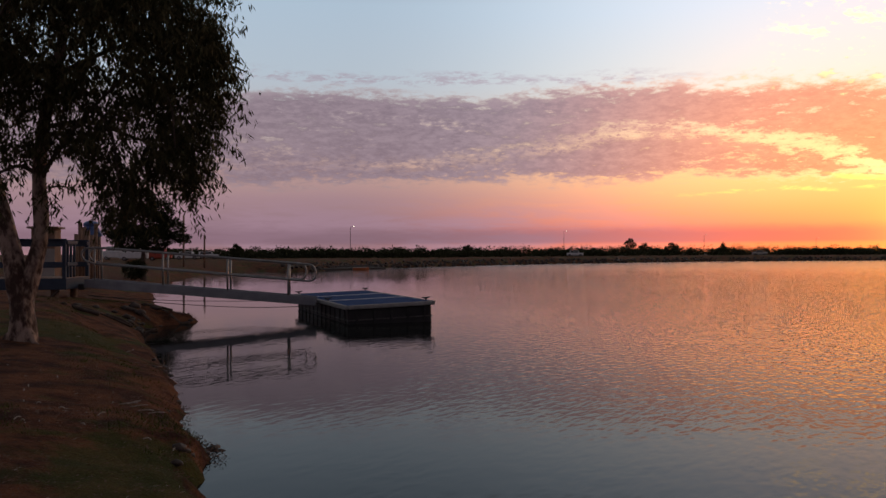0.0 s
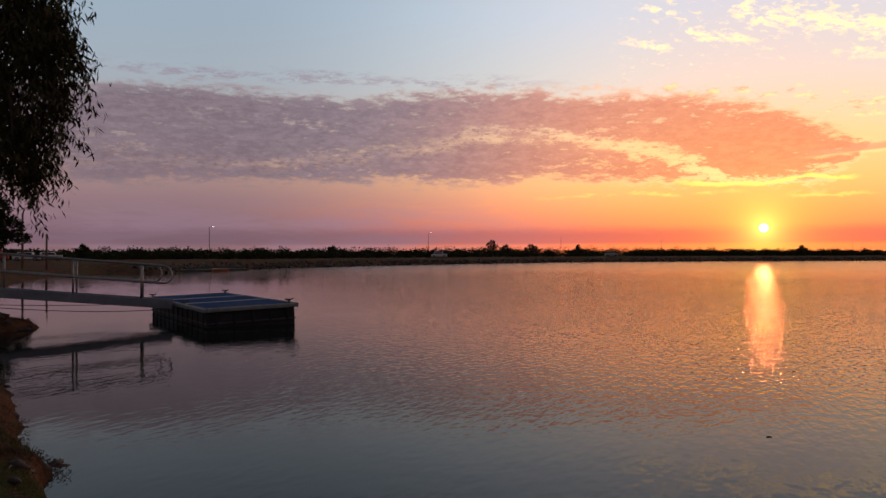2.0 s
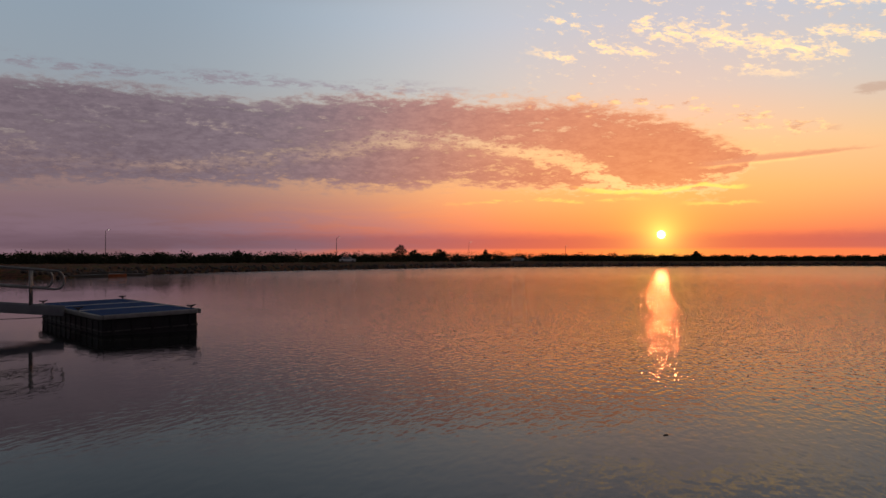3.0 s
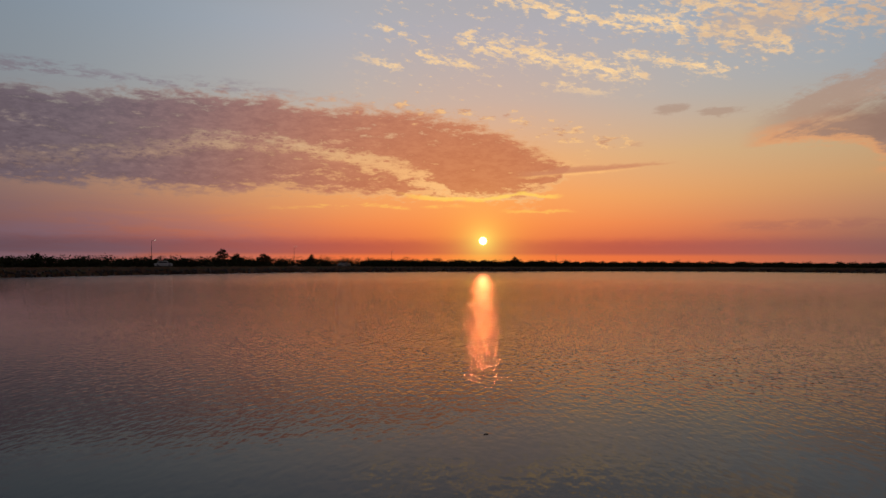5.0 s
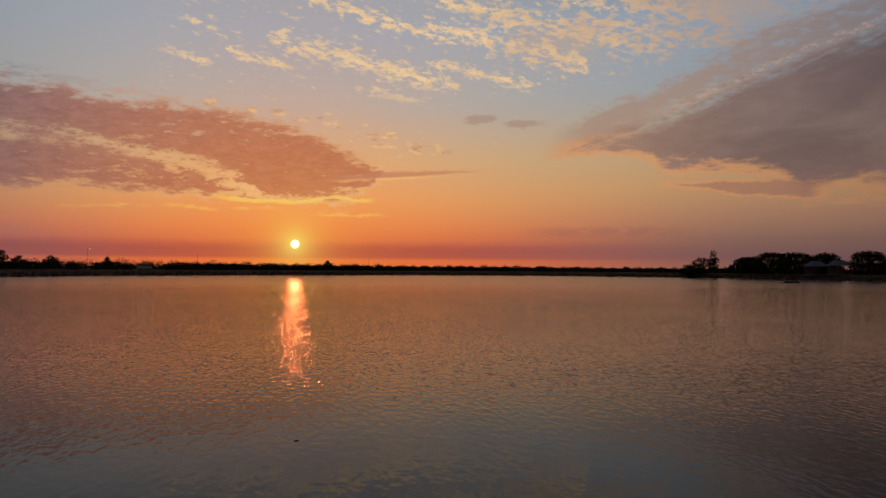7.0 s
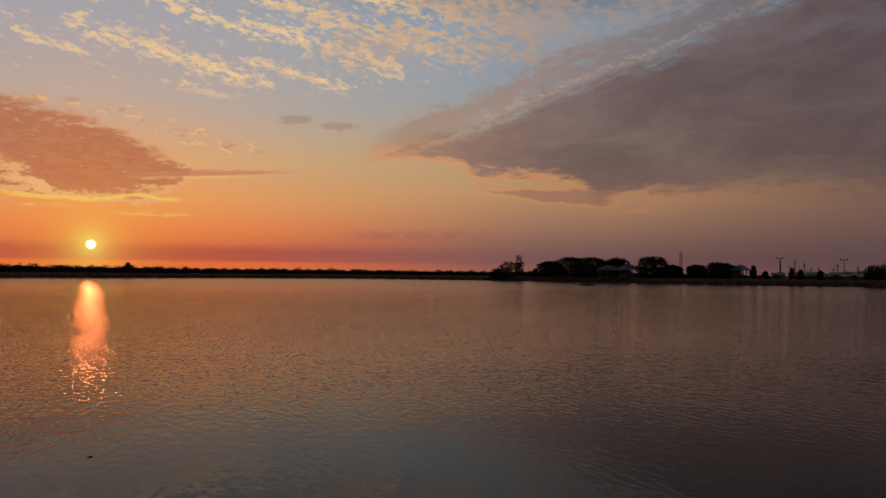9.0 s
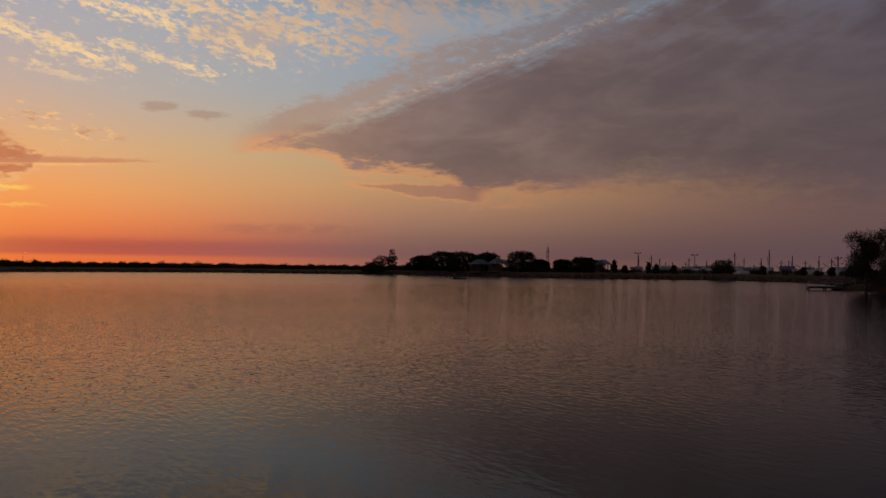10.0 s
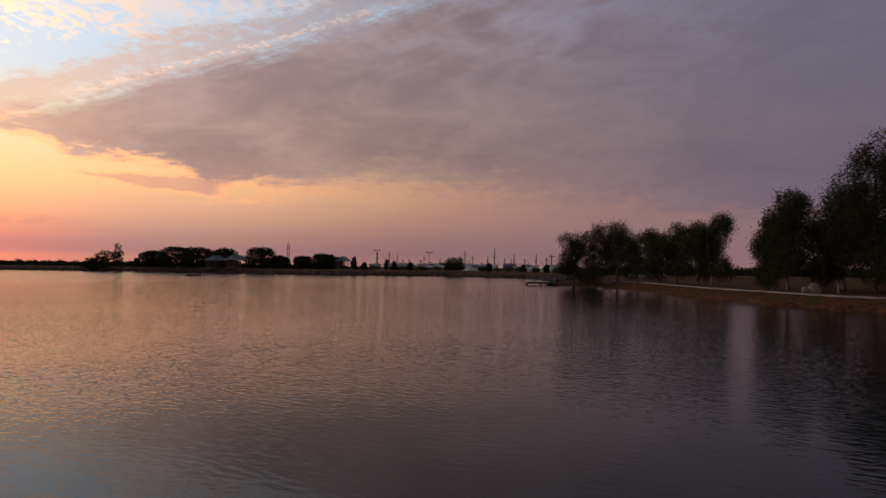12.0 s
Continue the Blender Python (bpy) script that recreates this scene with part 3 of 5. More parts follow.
# ---- floating pontoon ----
def pontoon():
    L, W, Z, turn = 9.3, 3.5, 0.66, math.degrees(0.385)
    p = thing("floating_pontoon", (-3.54, 28.0, 0), turn, "floating pontoon with blue deck mats and a black hull", "pontoon")
    p.matrix_basis = pose(-3.54, 28.0, 0.03, 0, -1.6, turn)   # it lists a little under the gangway
    hull = part("hull", box((W - 0.22, L - 0.22, 0.9), (W / 2, L / 2, 0.06), 0.04), M_HULL, p, "black hull boxes with stained waterline")
    part("waterline_stain", box((W - 0.17, L - 0.17, 0.05), (W / 2, L / 2, 0.10), 0.01), M_SLIME, hull)
    for k in range(12):
        part("hull_rib", box((0.05, 0.09, 0.50), (0.09, 0.5 + k * 0.76, 0.24), 0.01), M_HULL, hull)
    for k in range(5):
        part("hull_rib", box((0.09, 0.05, 0.50), (0.45 + k * 0.66, 0.09, 0.24), 0.01), M_HULL, hull)
    deck_frame = part("deck_frame", box((W - 0.04, L - 0.04, 0.07), (W / 2, L / 2, Z - 0.08), 0.01), M_ALU_DULL, p)
    for x in (0.05, W - 0.05):
        part("edge_fender", box((0.13, L, 0.16), (x, L / 2, Z - 0.075), 0.03), M_EDGE, p, "pale grey edge fender")
    for y in (0.05, L - 0.05):
        part("edge_fender", box((W - 0.24, 0.13, 0.16), (W / 2, y, Z - 0.075), 0.03), M_EDGE, p, "pale grey edge fender")
    step_y = (L - 0.26) / 3
    for k in range(3):
        part("deck_mat", box((W - 0.28, step_y - 0.10, 0.04), (W / 2, 0.13 + step_y * (k + 0.5), Z - 0.02), 0.01), M_BLUE_MAT, deck_frame, "blue ribbed deck mat")
    for k in (1, 2):
        part("joint_strip", box((W - 0.28, 0.098, 0.07), (W / 2, 0.13 + step_y * k, Z - 0.020), 0.008), M_WHITE, deck_frame, "pale joint strip")
    for x, y in ((0.12, 3.2), (0.12, L - 0.3), (W - 0.12, L - 0.3), (W - 0.16, 0.55)):
        c = bmesh.new()
        box((0.07, 0.07, 0.11), (x, y, Z + 0.05), 0.01, bm=c)
        tube([(x - 0.17, y, Z + 0.13), (x - 0.06, y, Z + 0.10), (x + 0.06, y, Z + 0.10), (x + 0.17, y, Z + 0.13)], [0.02, 0.035, 0.035, 0.02], 6, c)
        part("mooring_cleat", c, M_STEEL, p)


pontoon()
G0, G1 = Vector((-14.15, 30.7, 1.53)), Vector((-5.3, 31.9, 0.71))


def gangway():
    run = G1 - G0
    flat_len = math.hypot(run.x, run.y)
    turn = math.degrees(math.atan2(run.y, run.x))
    g = thing("gangway", G0, turn, "galvanised gangway with tube handrails sloping down to the pontoon", "gangway")
    slope = run.z / flat_len
    half = 0.46

    def at(s, y, up):
        return Vector((s, y, s * slope + up))
    for y in (-half, half):
        b = bmesh.new()
        tilt = Matrix.Rotation(-math.atan(slope), 4, "Y")
        box((flat_len + 0.1, 0.08, 0.34), at(flat_len / 2, y, -0.06), 0.012, tilt, b)
        part("side_beam", b, M_ALU_DULL, g, "dull aluminium side beam")
        end = flat_len - (0.42 if y > 0 else 0.0)   # the far rail stops short of the near one
        loop = bend([at(0.35, y, 0.74), at(0.0, y, 0.84), at(-0.12, y, 1.06), at(0.02, y, 1.30), at(0.45, y, 1.38)], 4)
        tail = bend([at(end - 0.6, y, 1.42), at(end - 0.12, y, 1.40), at(end + 0.04, y, 1.08), at(end - 0.12, y, 0.78), at(end - 0.6, y, 0.74)], 4)
        part("handrail", tube(loop + tail + [loop[0]], 0.042, 8), M_ALU, g, "bright tube handrail with rounded ends", True)
        for s in (0.36, 2.95, 5.45, 7.85):
            part("rail_post", tube([at(s, y, 0.0), at(s, y, 1.38)], 0.04, 8), M_ALU, g, smooth=True)
    for k in range(40):
        s = 0.15 + k * (flat_len - 0.3) / 39
        part("deck_slat", box((0.19, 2 * half - 0.09, 0.03), at(s, 0, -0.02), 0.0), M_ALU_DULL, g)
    part("hinge_block", box((0.26, 0.9, 0.24), (-0.14, 0, -0.20), 0.03), M_STEEL, g, "dark hinge block")


gangway()


def platform():
    z = 1.74
    p = thing("viewing_platform", (-14.42, 30.6, z), 8.0, "blue-painted fixed landing platform with railings", "platform")
    w, near, far = 8.0, -1.70, 1.0   # along the bank, and its two long sides; local x points to the water
    part("deck", box((w, far - near, 0.06), (-w / 2, (near + far) / 2, -0.06), 0.01), M_WOOD, p)
    for y in (near, far):
        part("deck_beam", box((w, 0.08, 0.42), (-w / 2, y, -0.25), 0.01), M_BLUE, p, "blue fascia beam")
    for x in (-0.02, -w):
        part("deck_beam", box((0.08, far - near + 0.08, 0.42), (x, (near + far) / 2, -0.252), 0.01), M_BLUE, p, "blue fascia beam")
    for y in (near, far):
        for x in (-0.06, -2.0, -4.0, -6.0, -7.9):
            part("rail_post", box((0.13, 0.13, 1.42), (x, y, 0.66), 0.01), M_BLUE, p)
        for h, t in ((1.30, 0.22), (0.46, 0.20)):
            part("rail_board", box((w, 0.06, t), (-w / 2, y + 0.1, h), 0.01), M_BLUE, p, "wide blue-grey rail board")
        part("cap_rail", box((w, 0.20, 0.05), (-w / 2, y + 0.04, 1.43), 0.01), M_BLUE, p)
    for y in (-1.35, -1.0, -0.62):
        part("end_baluster", box((0.08, 0.08, 1.30), (-0.05, y, 0.64), 0.008), M_BLUE, p)
    for y0, y1 in ((near, -0.58), (0.62, far)):
        for h in (1.32, 0.5):
            part("end_rail", box((0.08, y1 - y0, 0.13), (0.02, (y0 + y1) / 2, h), 0.008), M_BLUE, p)
    for x in (-0.5, -2.9, -5.4, -7.6):
        for y in (near + 0.3, far - 0.3):
            part("support_post", tube([(x, y, -2.6), (x, y, -0.1)], 0.14, 10), M_WOOD, p, "timber support post", True)


platform()


def rope(name, pts, r, label):
    o = part(name, tube(bend(pts, 5), r, 6), M_ROPE, None, smooth=True)
    tagged(o, label, "rope")


rope("mooring_rope", [(-14.0, 30.3, 1.0), (-11.0, 30.9, 0.62), (-7.9, 31.3, 0.42), (-5.0, 31.2, 0.48)], 0.014, "thin dark mooring rope strung to the pontoon")
rope("mooring_rope", [(-14.0, 30.6, 0.95), (-11.4, 31.4, 0.72), (-8.6, 32.2, 0.62), (-5.6, 33.0, 0.60)], 0.012, "thin dark mooring rope strung to the pontoon")


# ---- trees ----
def leaves(rng, places, length, width, droop=0.5, spread=1.0):
    """Vertices and faces of narrow leaf blades, one at each place (numpy, n x 3)."""
    n = len(places)
    d = rng.normal(size=(n, 3)) * spread
    d[:, 2] = d[:, 2] * 0.6 - droop
    d /= np.linalg.norm(d, axis=1)[:, None]
    s = np.cross(d, rng.normal(size=(n, 3)))
    s /= np.linalg.norm(s, axis=1)[:, None]
    ln = (length * rng.uniform(0.7, 1.3, n))[:, None]
    w = (width * rng.uniform(0.7, 1.3, n))[:, None]
    v = np.stack([places, places + d * ln * 0.45 + s * w / 2, places + d * ln, places + d * ln * 0.45 - s * w / 2], 1).reshape(-1, 3)
    f = np.arange(4 * n).reshape(-1, 4)
    return v, f


def crown_mesh(name, v, f, material, parent, label=""):
    return raw(name, v.tolist(), f.tolist(), material, parent, label)


def in_blobs(rng, blobs, count, shell=0.55):
    """Random places in ellipsoids (x, y, z, rx, ry, rz), denser towards their skins."""
    size = np.array([b[3] * b[4] + b[4] * b[5] + b[3] * b[5] for b in blobs])
    pick = rng.choice(len(blobs), count, p=size / size.sum())
    b = np.array(blobs)[pick]
    u = rng.normal(size=(count, 3))
    u /= np.linalg.norm(u, axis=1)[:, None]
    r = rng.uniform(0, 1, count) ** (1 / 3.0) * (1 - shell) + shell * rng.uniform(0.65, 1.06, count)
    return b[:, :3] + u * b[:, 3:] * r[:, None]


def lake_gum():
    """The gum tree on the near bank: two pale stems and a drooping crown."""
    rng = np.random.default_rng(3)
    depth, k = 15.45, 0.01136

    def at(x, y, deeper=0.0):
        return Vector(((x - 784) * k, depth + deeper, 2.6 + (449 - y) * k))
    foot = at(42, 606)
    t = thing("gum_tree", foot, 0, "leaning pale-barked gum tree with drooping dark foliage", "tree")

    def rel(points):
        return [at(*p) - foot for p in points]
    a = bend(rel([(44, 640), (42, 596), (40, 560), (30, 490), (12, 410), (-8, 330), (-26, 220), (-20, 110), (8, 20), (40, -80)]), 5)
    part("trunk", tube(a, list(np.interp(np.linspace(0, 1, len(a)), [0, .06, .15, .4, .7, 1], [.42, .31, .25, .19, .14, .07])), 16, None, 0.22), M_BARK, t, "pale mottled trunk", True)
    b = bend(rel([(38, 556, 0.0), (50, 492, 0.06), (68, 410, 0.1), (60, 310, 0.2), (68, 225, 0.2), (92, 130, 0.1), (122, 20, 0), (140, -90, 0)]), 5)
    part("trunk", tube(b, list(np.interp(np.linspace(0, 1, len(b)), [0, .1, .4, .7, 1], [.20, .17, .135, .11, .06])), 14, None, 0.2), M_BARK, t, "pale mottled second stem", True)
    for q in ([(48, 578, -0.05), (68, 600, -0.2), (92, 612, -0.4)], [(36, 578, -0.05), (16, 600, -0.2), (-6, 612, -0.35)]):
        part("root", tube(bend(rel(q), 4), [.10] * 4 + [.05] * 4 + [.015], 8, None, 0.2), M_BARK, t, smooth=True)
    limbs = [[(60, 320, 0.2), (105, 262, 0), (180, 190, -0.3), (270, 130, -0.6), (350, 105, -0.7)], [(66, 330, 0.2), (90, 325, 0.4), (104, 330, 0.5)],
             [(58, 305, 0.2), (36, 292, 0), (8, 306, -0.2), (-20, 330, -0.4)], [(92, 130, 0.1), (190, 70, 0.5), (290, 35, 0.9), (380, 40, 1.0)],
             [(70, 220, 0.2), (130, 205, 0.7), (220, 235, 1.2), (290, 250, 1.3)], [(-26, 220, 0), (20, 150, -0.8), (60, 60, -1.2), (110, 0, -1.3)],
             [(122, 20, 0), (210, -40, -0.4), (290, -70, -0.6), (370, -40, -0.8)], [(-20, 110, 0), (-90, 40, 0.5), (-150, 20, 0.8)],
             [(180, 190, -0.3), (215, 240, -0.5), (230, 300, -0.6), (232, 350, -0.6)], [(270, 130, -0.6), (325, 190, -0.8), (335, 270, -0.8)]]
    for q in limbs:
        p = bend(rel(q), 5)
        part("limb", tube(p, list(np.linspace(0.055 if len(q) > 3 else 0.025, 0.014, len(p))), 7, None, 0.2), M_TWIG, t, smooth=True)
    blobs = []
    for x, y, rx, ry, rd in ((200, 60, 200, 130, 2.2), (40, 120, 100, 80, 1.6), (335, 135, 78, 130, 1.3), (362, 215, 32, 60, 0.6), (350, 275, 30, 44, 0.5), (330, 325, 15, 26, 0.3), (215, -5, 190, 70, 2.0), (235, 240, 105, 75, 1.3), (300, 265, 46, 50, 0.8), (330, 290, 24, 38, 0.4),
                             (108, 335, 20, 32, 0.4), (205, 325, 42, 48, 0.5), (240, 340, 34, 30, 0.4), (12, 325, 18, 26, 0.4), (150, -130, 250, 130, 2.5), (-110, 60, 140, 180, 2.2), (375, 90, 44, 70, 0.8),
                             (10, 240, 50, 30, 0.8), (120, 225, 60, 36, 0.8)):
        c = at(x, y) - foot
        blobs.append((c.x, c.y, c.z, rx * k, rd, ry * k))
    heads = in_blobs(rng, blobs, 4300, 0.30)
    per = 17
    swing = rng.normal(size=(len(heads), 1, 3)) * [0.30, 0.30, 0.12]
    along = np.sort(rng.uniform(0, 1, (len(heads), per, 1)), axis=1)
    drop = rng.uniform(0.30, 0.72, (len(heads), 1, 1))
    places = heads[:, None, :] + swing * along + np.array([0, 0, -1.0]) * along ** 1.4 * drop + rng.normal(size=(len(heads), per, 3)) * 0.035
    v, f = leaves(rng, places.reshape(-1, 3), 0.17, 0.036, 0.9, 0.5)
    crown_mesh("crown", v, f, M_LEAF, t, "drooping narrow gum leaves")


lake_gum()


def tree(name, at, height, blobs, count, leaf, seed, label, stems=((0, 0),), bark=None, trunk_r=0.16, leaf_mat=None, group="", fork=0.35, droop=0.4):
    """A tree from its foot: leaning stems with limbs to each clump of the crown. blobs are relative to the height."""
    rng = np.random.default_rng(seed)
    t = thing(name, at, 0, label, "tree", group)
    bl = [tuple(c * height for c in b) for b in blobs]
    for k, (lx, ly) in enumerate(stems):
        p = bend([(lx * 0.1, ly * 0.1, -0.15), (lx * 0.35, ly * 0.35, height * fork * 0.5), (lx * 0.7, ly * 0.7, height * fork), (lx, ly, height * 0.72)], 4)
        part("trunk", tube(p, list(np.linspace(trunk_r, trunk_r * 0.35, len(p))), 8, None, 0.15), bark or M_TWIG, t, smooth=True)
    for b in bl[:7]:
        sx0, sy0 = stems[rng.integers(len(stems))]
        start = Vector((sx0 * 0.7, sy0 * 0.7, height * fork))
        goal = Vector(b[:3])
        p = bend([start, start.lerp(goal, 0.5) + Vector((0, 0, -0.03 * height)), goal], 3)
        part("limb", tube(p, list(np.linspace(trunk_r * 0.5, trunk_r * 0.12, len(p))), 6), bark or M_TWIG, t, smooth=True)
    # leaves sit in small sprays, so that the outline is ragged and the sky shows through
    each = 16 if droop > 0.5 else 4
    heads = np.repeat(in_blobs(rng, bl, max(count // each, 40), 0.75 if droop > 0.5 else 0.55), each, 0)
    heads = heads + rng.normal(size=heads.shape) * [leaf * 0.06 * each, leaf * 0.06 * each, leaf * 0.075 * each]
    v, f = leaves(rng, heads, leaf, leaf * (0.30 if droop > 0.5 else 0.42), droop)
    crown_mesh("crown", v, f, leaf_mat or M_FAR_LEAF, t)
    return t


def random_blobs(seed, n, width, low, high, lump):
    """Clumps filling a crown between two heights; all as shares of the tree's height."""
    rng = np.random.default_rng(seed)
    out = []
    for k in range(n):
        z = low + (high - low) * (k + 0.5) / n
        a = rng.uniform(0, 2 * math.pi)
        r = width * rng.uniform(0.25, 0.85) * (1 - 0.35 * (z - low) / (high - low))
        s = lump * rng.uniform(0.75, 1.25)
        out.append((r * math.cos(a), r * math.sin(a), z, s, s, s * rng.uniform(0.75, 1.25)))
    return out


def ground_point(azimuth, distance):
    x, y, _ = polar(azimuth, distance)
    return (x, y, land_at(x, y))


# trees on the point across the water, with pale trunks
POINT = "gum trees on the point"
for az_t, dist, h, wide, n, leafn, low, seed in (
        (95.6, 124, 8.2, 0.26, 9, 5200, 0.10, 21), (97.2, 121, 9.6, 0.26, 10, 6200, 0.12, 22), (98.7, 118, 9.3, 0.24, 10, 5600, 0.16, 23), (100.2, 112, 7.6, 0.24, 8, 4200, 0.25, 24),
        (101.7, 104, 7.3, 0.24, 9, 4400, 0.28, 25), (102.9, 100, 7.6, 0.22, 9, 4400, 0.30, 26), (104.3, 95, 7.4, 0.22, 9, 4600, 0.28, 27), (105.3, 90, 8.3, 0.22, 10, 5200, 0.25, 28),
        (109.2, 76, 7.0, 0.22, 9, 5200, 0.18, 29), (110.2, 73, 9.0, 0.21, 11, 6800, 0.22, 30), (112.4, 82, 8.0, 0.24, 9, 5200, 0.20, 31), (113.6, 76, 10.2, 0.20, 11, 6200, 0.22, 32),
        (115.3, 72, 13.4, 0.18, 13, 9000, 0.20, 33), (117.4, 72, 12.0, 0.2, 12, 8000, 0.2, 34)):
    lean = ((-0.5, 0.3), (0.7, -0.4)) if seed % 2 else ((0.4, 0.6),)
    lump = 0.135 if seed not in (28, 30, 33) else 0.11
    tree("gum_tree", ground_point(az_t, dist), h, random_blobs(seed, n + 8, wide * 1.55, low * 0.4 + 0.08, 0.88, lump), int(leafn * 3.6), 0.25, seed,
         "slender gum tree with pale trunk and ragged dark crown", lean, M_BARK, 0.17, M_LEAF, POINT, 0.34, 0.7)

# the broad dark tree behind the landing
x0, y0, z0 = ground_point(-21.3, 66)
tree("shade_tree", (x0, y0, z0), 7.6, [(-0.15, 0, 0.45, 0.20, 0.25, 0.14), (0.10, 0, 0.44, 0.20, 0.25, 0.14), (0, 0, 0.62, 0.27, 0.28, 0.18), (-0.05, 0, 0.84, 0.20, 0.24, 0.13), (0.25, 0.1, 0.55, 0.15, 0.2, 0.13), (-0.26, 0, 0.58, 0.18, 0.2, 0.16), (0.15, 0, 0.74, 0.17, 0.2, 0.12), (0.40, 0, 0.45, 0.10, 0.1, 0.05)],
     17000, 0.24, 41, "broad dense shade tree on the far lawn", ((0, 0),), None, 0.28, M_RAIN_LEAF)
x0, y0, z0 = ground_point(-21.9, 62)
tree("shrub", (x0, y0, z0), 1.7, [(0, 0, 0.5, 0.55, 0.5, 0.45), (0.2, 0, 0.6, 0.4, 0.4, 0.35)], 2500, 0.16, 42, "dark clipped shrub on the lawn", ((0, 0),), None, 0.05, M_RAIN_LEAF)

# rain trees and others on the far right shore
DOME = [(0, 0, 0.68, 0.85, 0.7, 0.26), (-0.7, 0, 0.56, 0.55, 0.5, 0.28), (0.7, 0, 0.56, 0.55, 0.5, 0.28), (0.3, 0.2, 0.82, 0.5, 0.45, 0.17), (-0.35, -0.2, 0.80, 0.5, 0.45, 0.17), (-0.95, 0, 0.42, 0.32, 0.4, 0.24), (0.95, 0, 0.42, 0.32, 0.4, 0.24), (0, 0, 0.3, 0.8, 0.6, 0.2), (-0.55, -0.1, 0.22, 0.5, 0.5, 0.2), (0.55, -0.1, 0.22, 0.5, 0.5, 0.2)]
for k, (az_t, dist, el_t) in enumerate(((65.3, 284, 1.02), (66.8, 276, 1.30), (68.3, 268, 1.40), (70.0, 262, 1.26), (72.6, 256, 1.32), (74.0, 258, 0.75), (75.6, 255, 0.78), (77.1, 252, 0.95), (77.9, 250, 0.78))):
    dist = dist + 10
    x0, y0, z0 = ground_point(az_t, dist)
    h = 2.6 + dist * math.tan(radians(el_t)) - z0
    wide = 1.2 + 0.35 * ((k * 37) % 10) / 10
    crown = [(b[0] * wide, b[1] * wide, b[2] + 0.05 * math.sin(k * 2.1 + j * 1.7), b[3] * wide * 0.8, b[4], b[5] * (0.75 + 0.2 * math.sin(k + j))) for j, b in enumerate(DOME)]
    tree("rain_tree", (x0, y0, z0), h, crown, 9000, 0.5, 50 + k, "wide domed rain tree, dark against the dusk sky", ((0.3, 0), (-0.4, 0.2)), None, 0.3, M_RAIN_LEAF, "rain trees on the far shore", 0.4, 0.1)
for k, (az_t, dist, el_t, tall) in enumerate(((63.0, 292, 1.42, 0.42), (62.1, 290, 0.92, 1.05), (61.3, 290, 0.42, 0.8), (64.2, 286, 0.42, 0.6), (79.35, 248, 0.72, 0.38), (80.1, 246, 0.32, 0.6), (81.75, 246, 0.55, 0.3), (82.3, 246, 0.42, 0.45),
                                              (83.5, 245, 0.36, 0.6), (86.8, 243, 0.76, 1.75), (89.4, 236, 0.36, 0.6), (91.9, 225, 0.30, 0.6), (93.6, 222, 0.3, 0.7), (94.8, 222, 0.45, 0.7), (13.6, 262, 1.05, 0.5), (16.7, 270, 0.72, 0.7), (14.6, 262, 0.66, 0.7), (20.0, 275, 0.62, 0.5), (35.1, 305, 0.52, 0.6), (1.8, 230, 0.62, 0.5), (-15.0, 180, 0.7, 0.5))):
    x0, y0, z0 = ground_point(az_t, dist)
    h = 2.6 + dist * math.tan(radians(el_t)) - z0
    w, lean = tall, math.sin(k * 2.4)
    crown = [(w * 0.25 * lean, 0, 0.86, w * 0.30, w * 0.35, 0.13), (-w * 0.22 * lean, 0, 0.70, w * 0.38, w * 0.4, 0.15), (w * 0.55, 0, 0.55 + 0.08 * lean, w * 0.36, w * 0.4, 0.13),
             (-w * 0.6, 0, 0.48 - 0.1 * lean, w * 0.36, w * 0.4, 0.13), (w * 0.1, 0.2 * w, 0.50, w * 0.5, w * 0.5, 0.14), (w * 0.35 * lean, 0, 0.30, w * 0.7, w * 0.5, 0.13), (-w * 0.4 * lean, 0, 0.18, w * 0.5, w * 0.5, 0.12)]
    tree("shore_tree", (x0, y0, z0), h, crown, 5200 if tall > 1 else 2600, 0.42, 80 + k, "small dark tree on the far shore", ((0, 0),), None, 0.14, M_FAR_LEAF, "trees on the far shore", 0.4, 0.1)


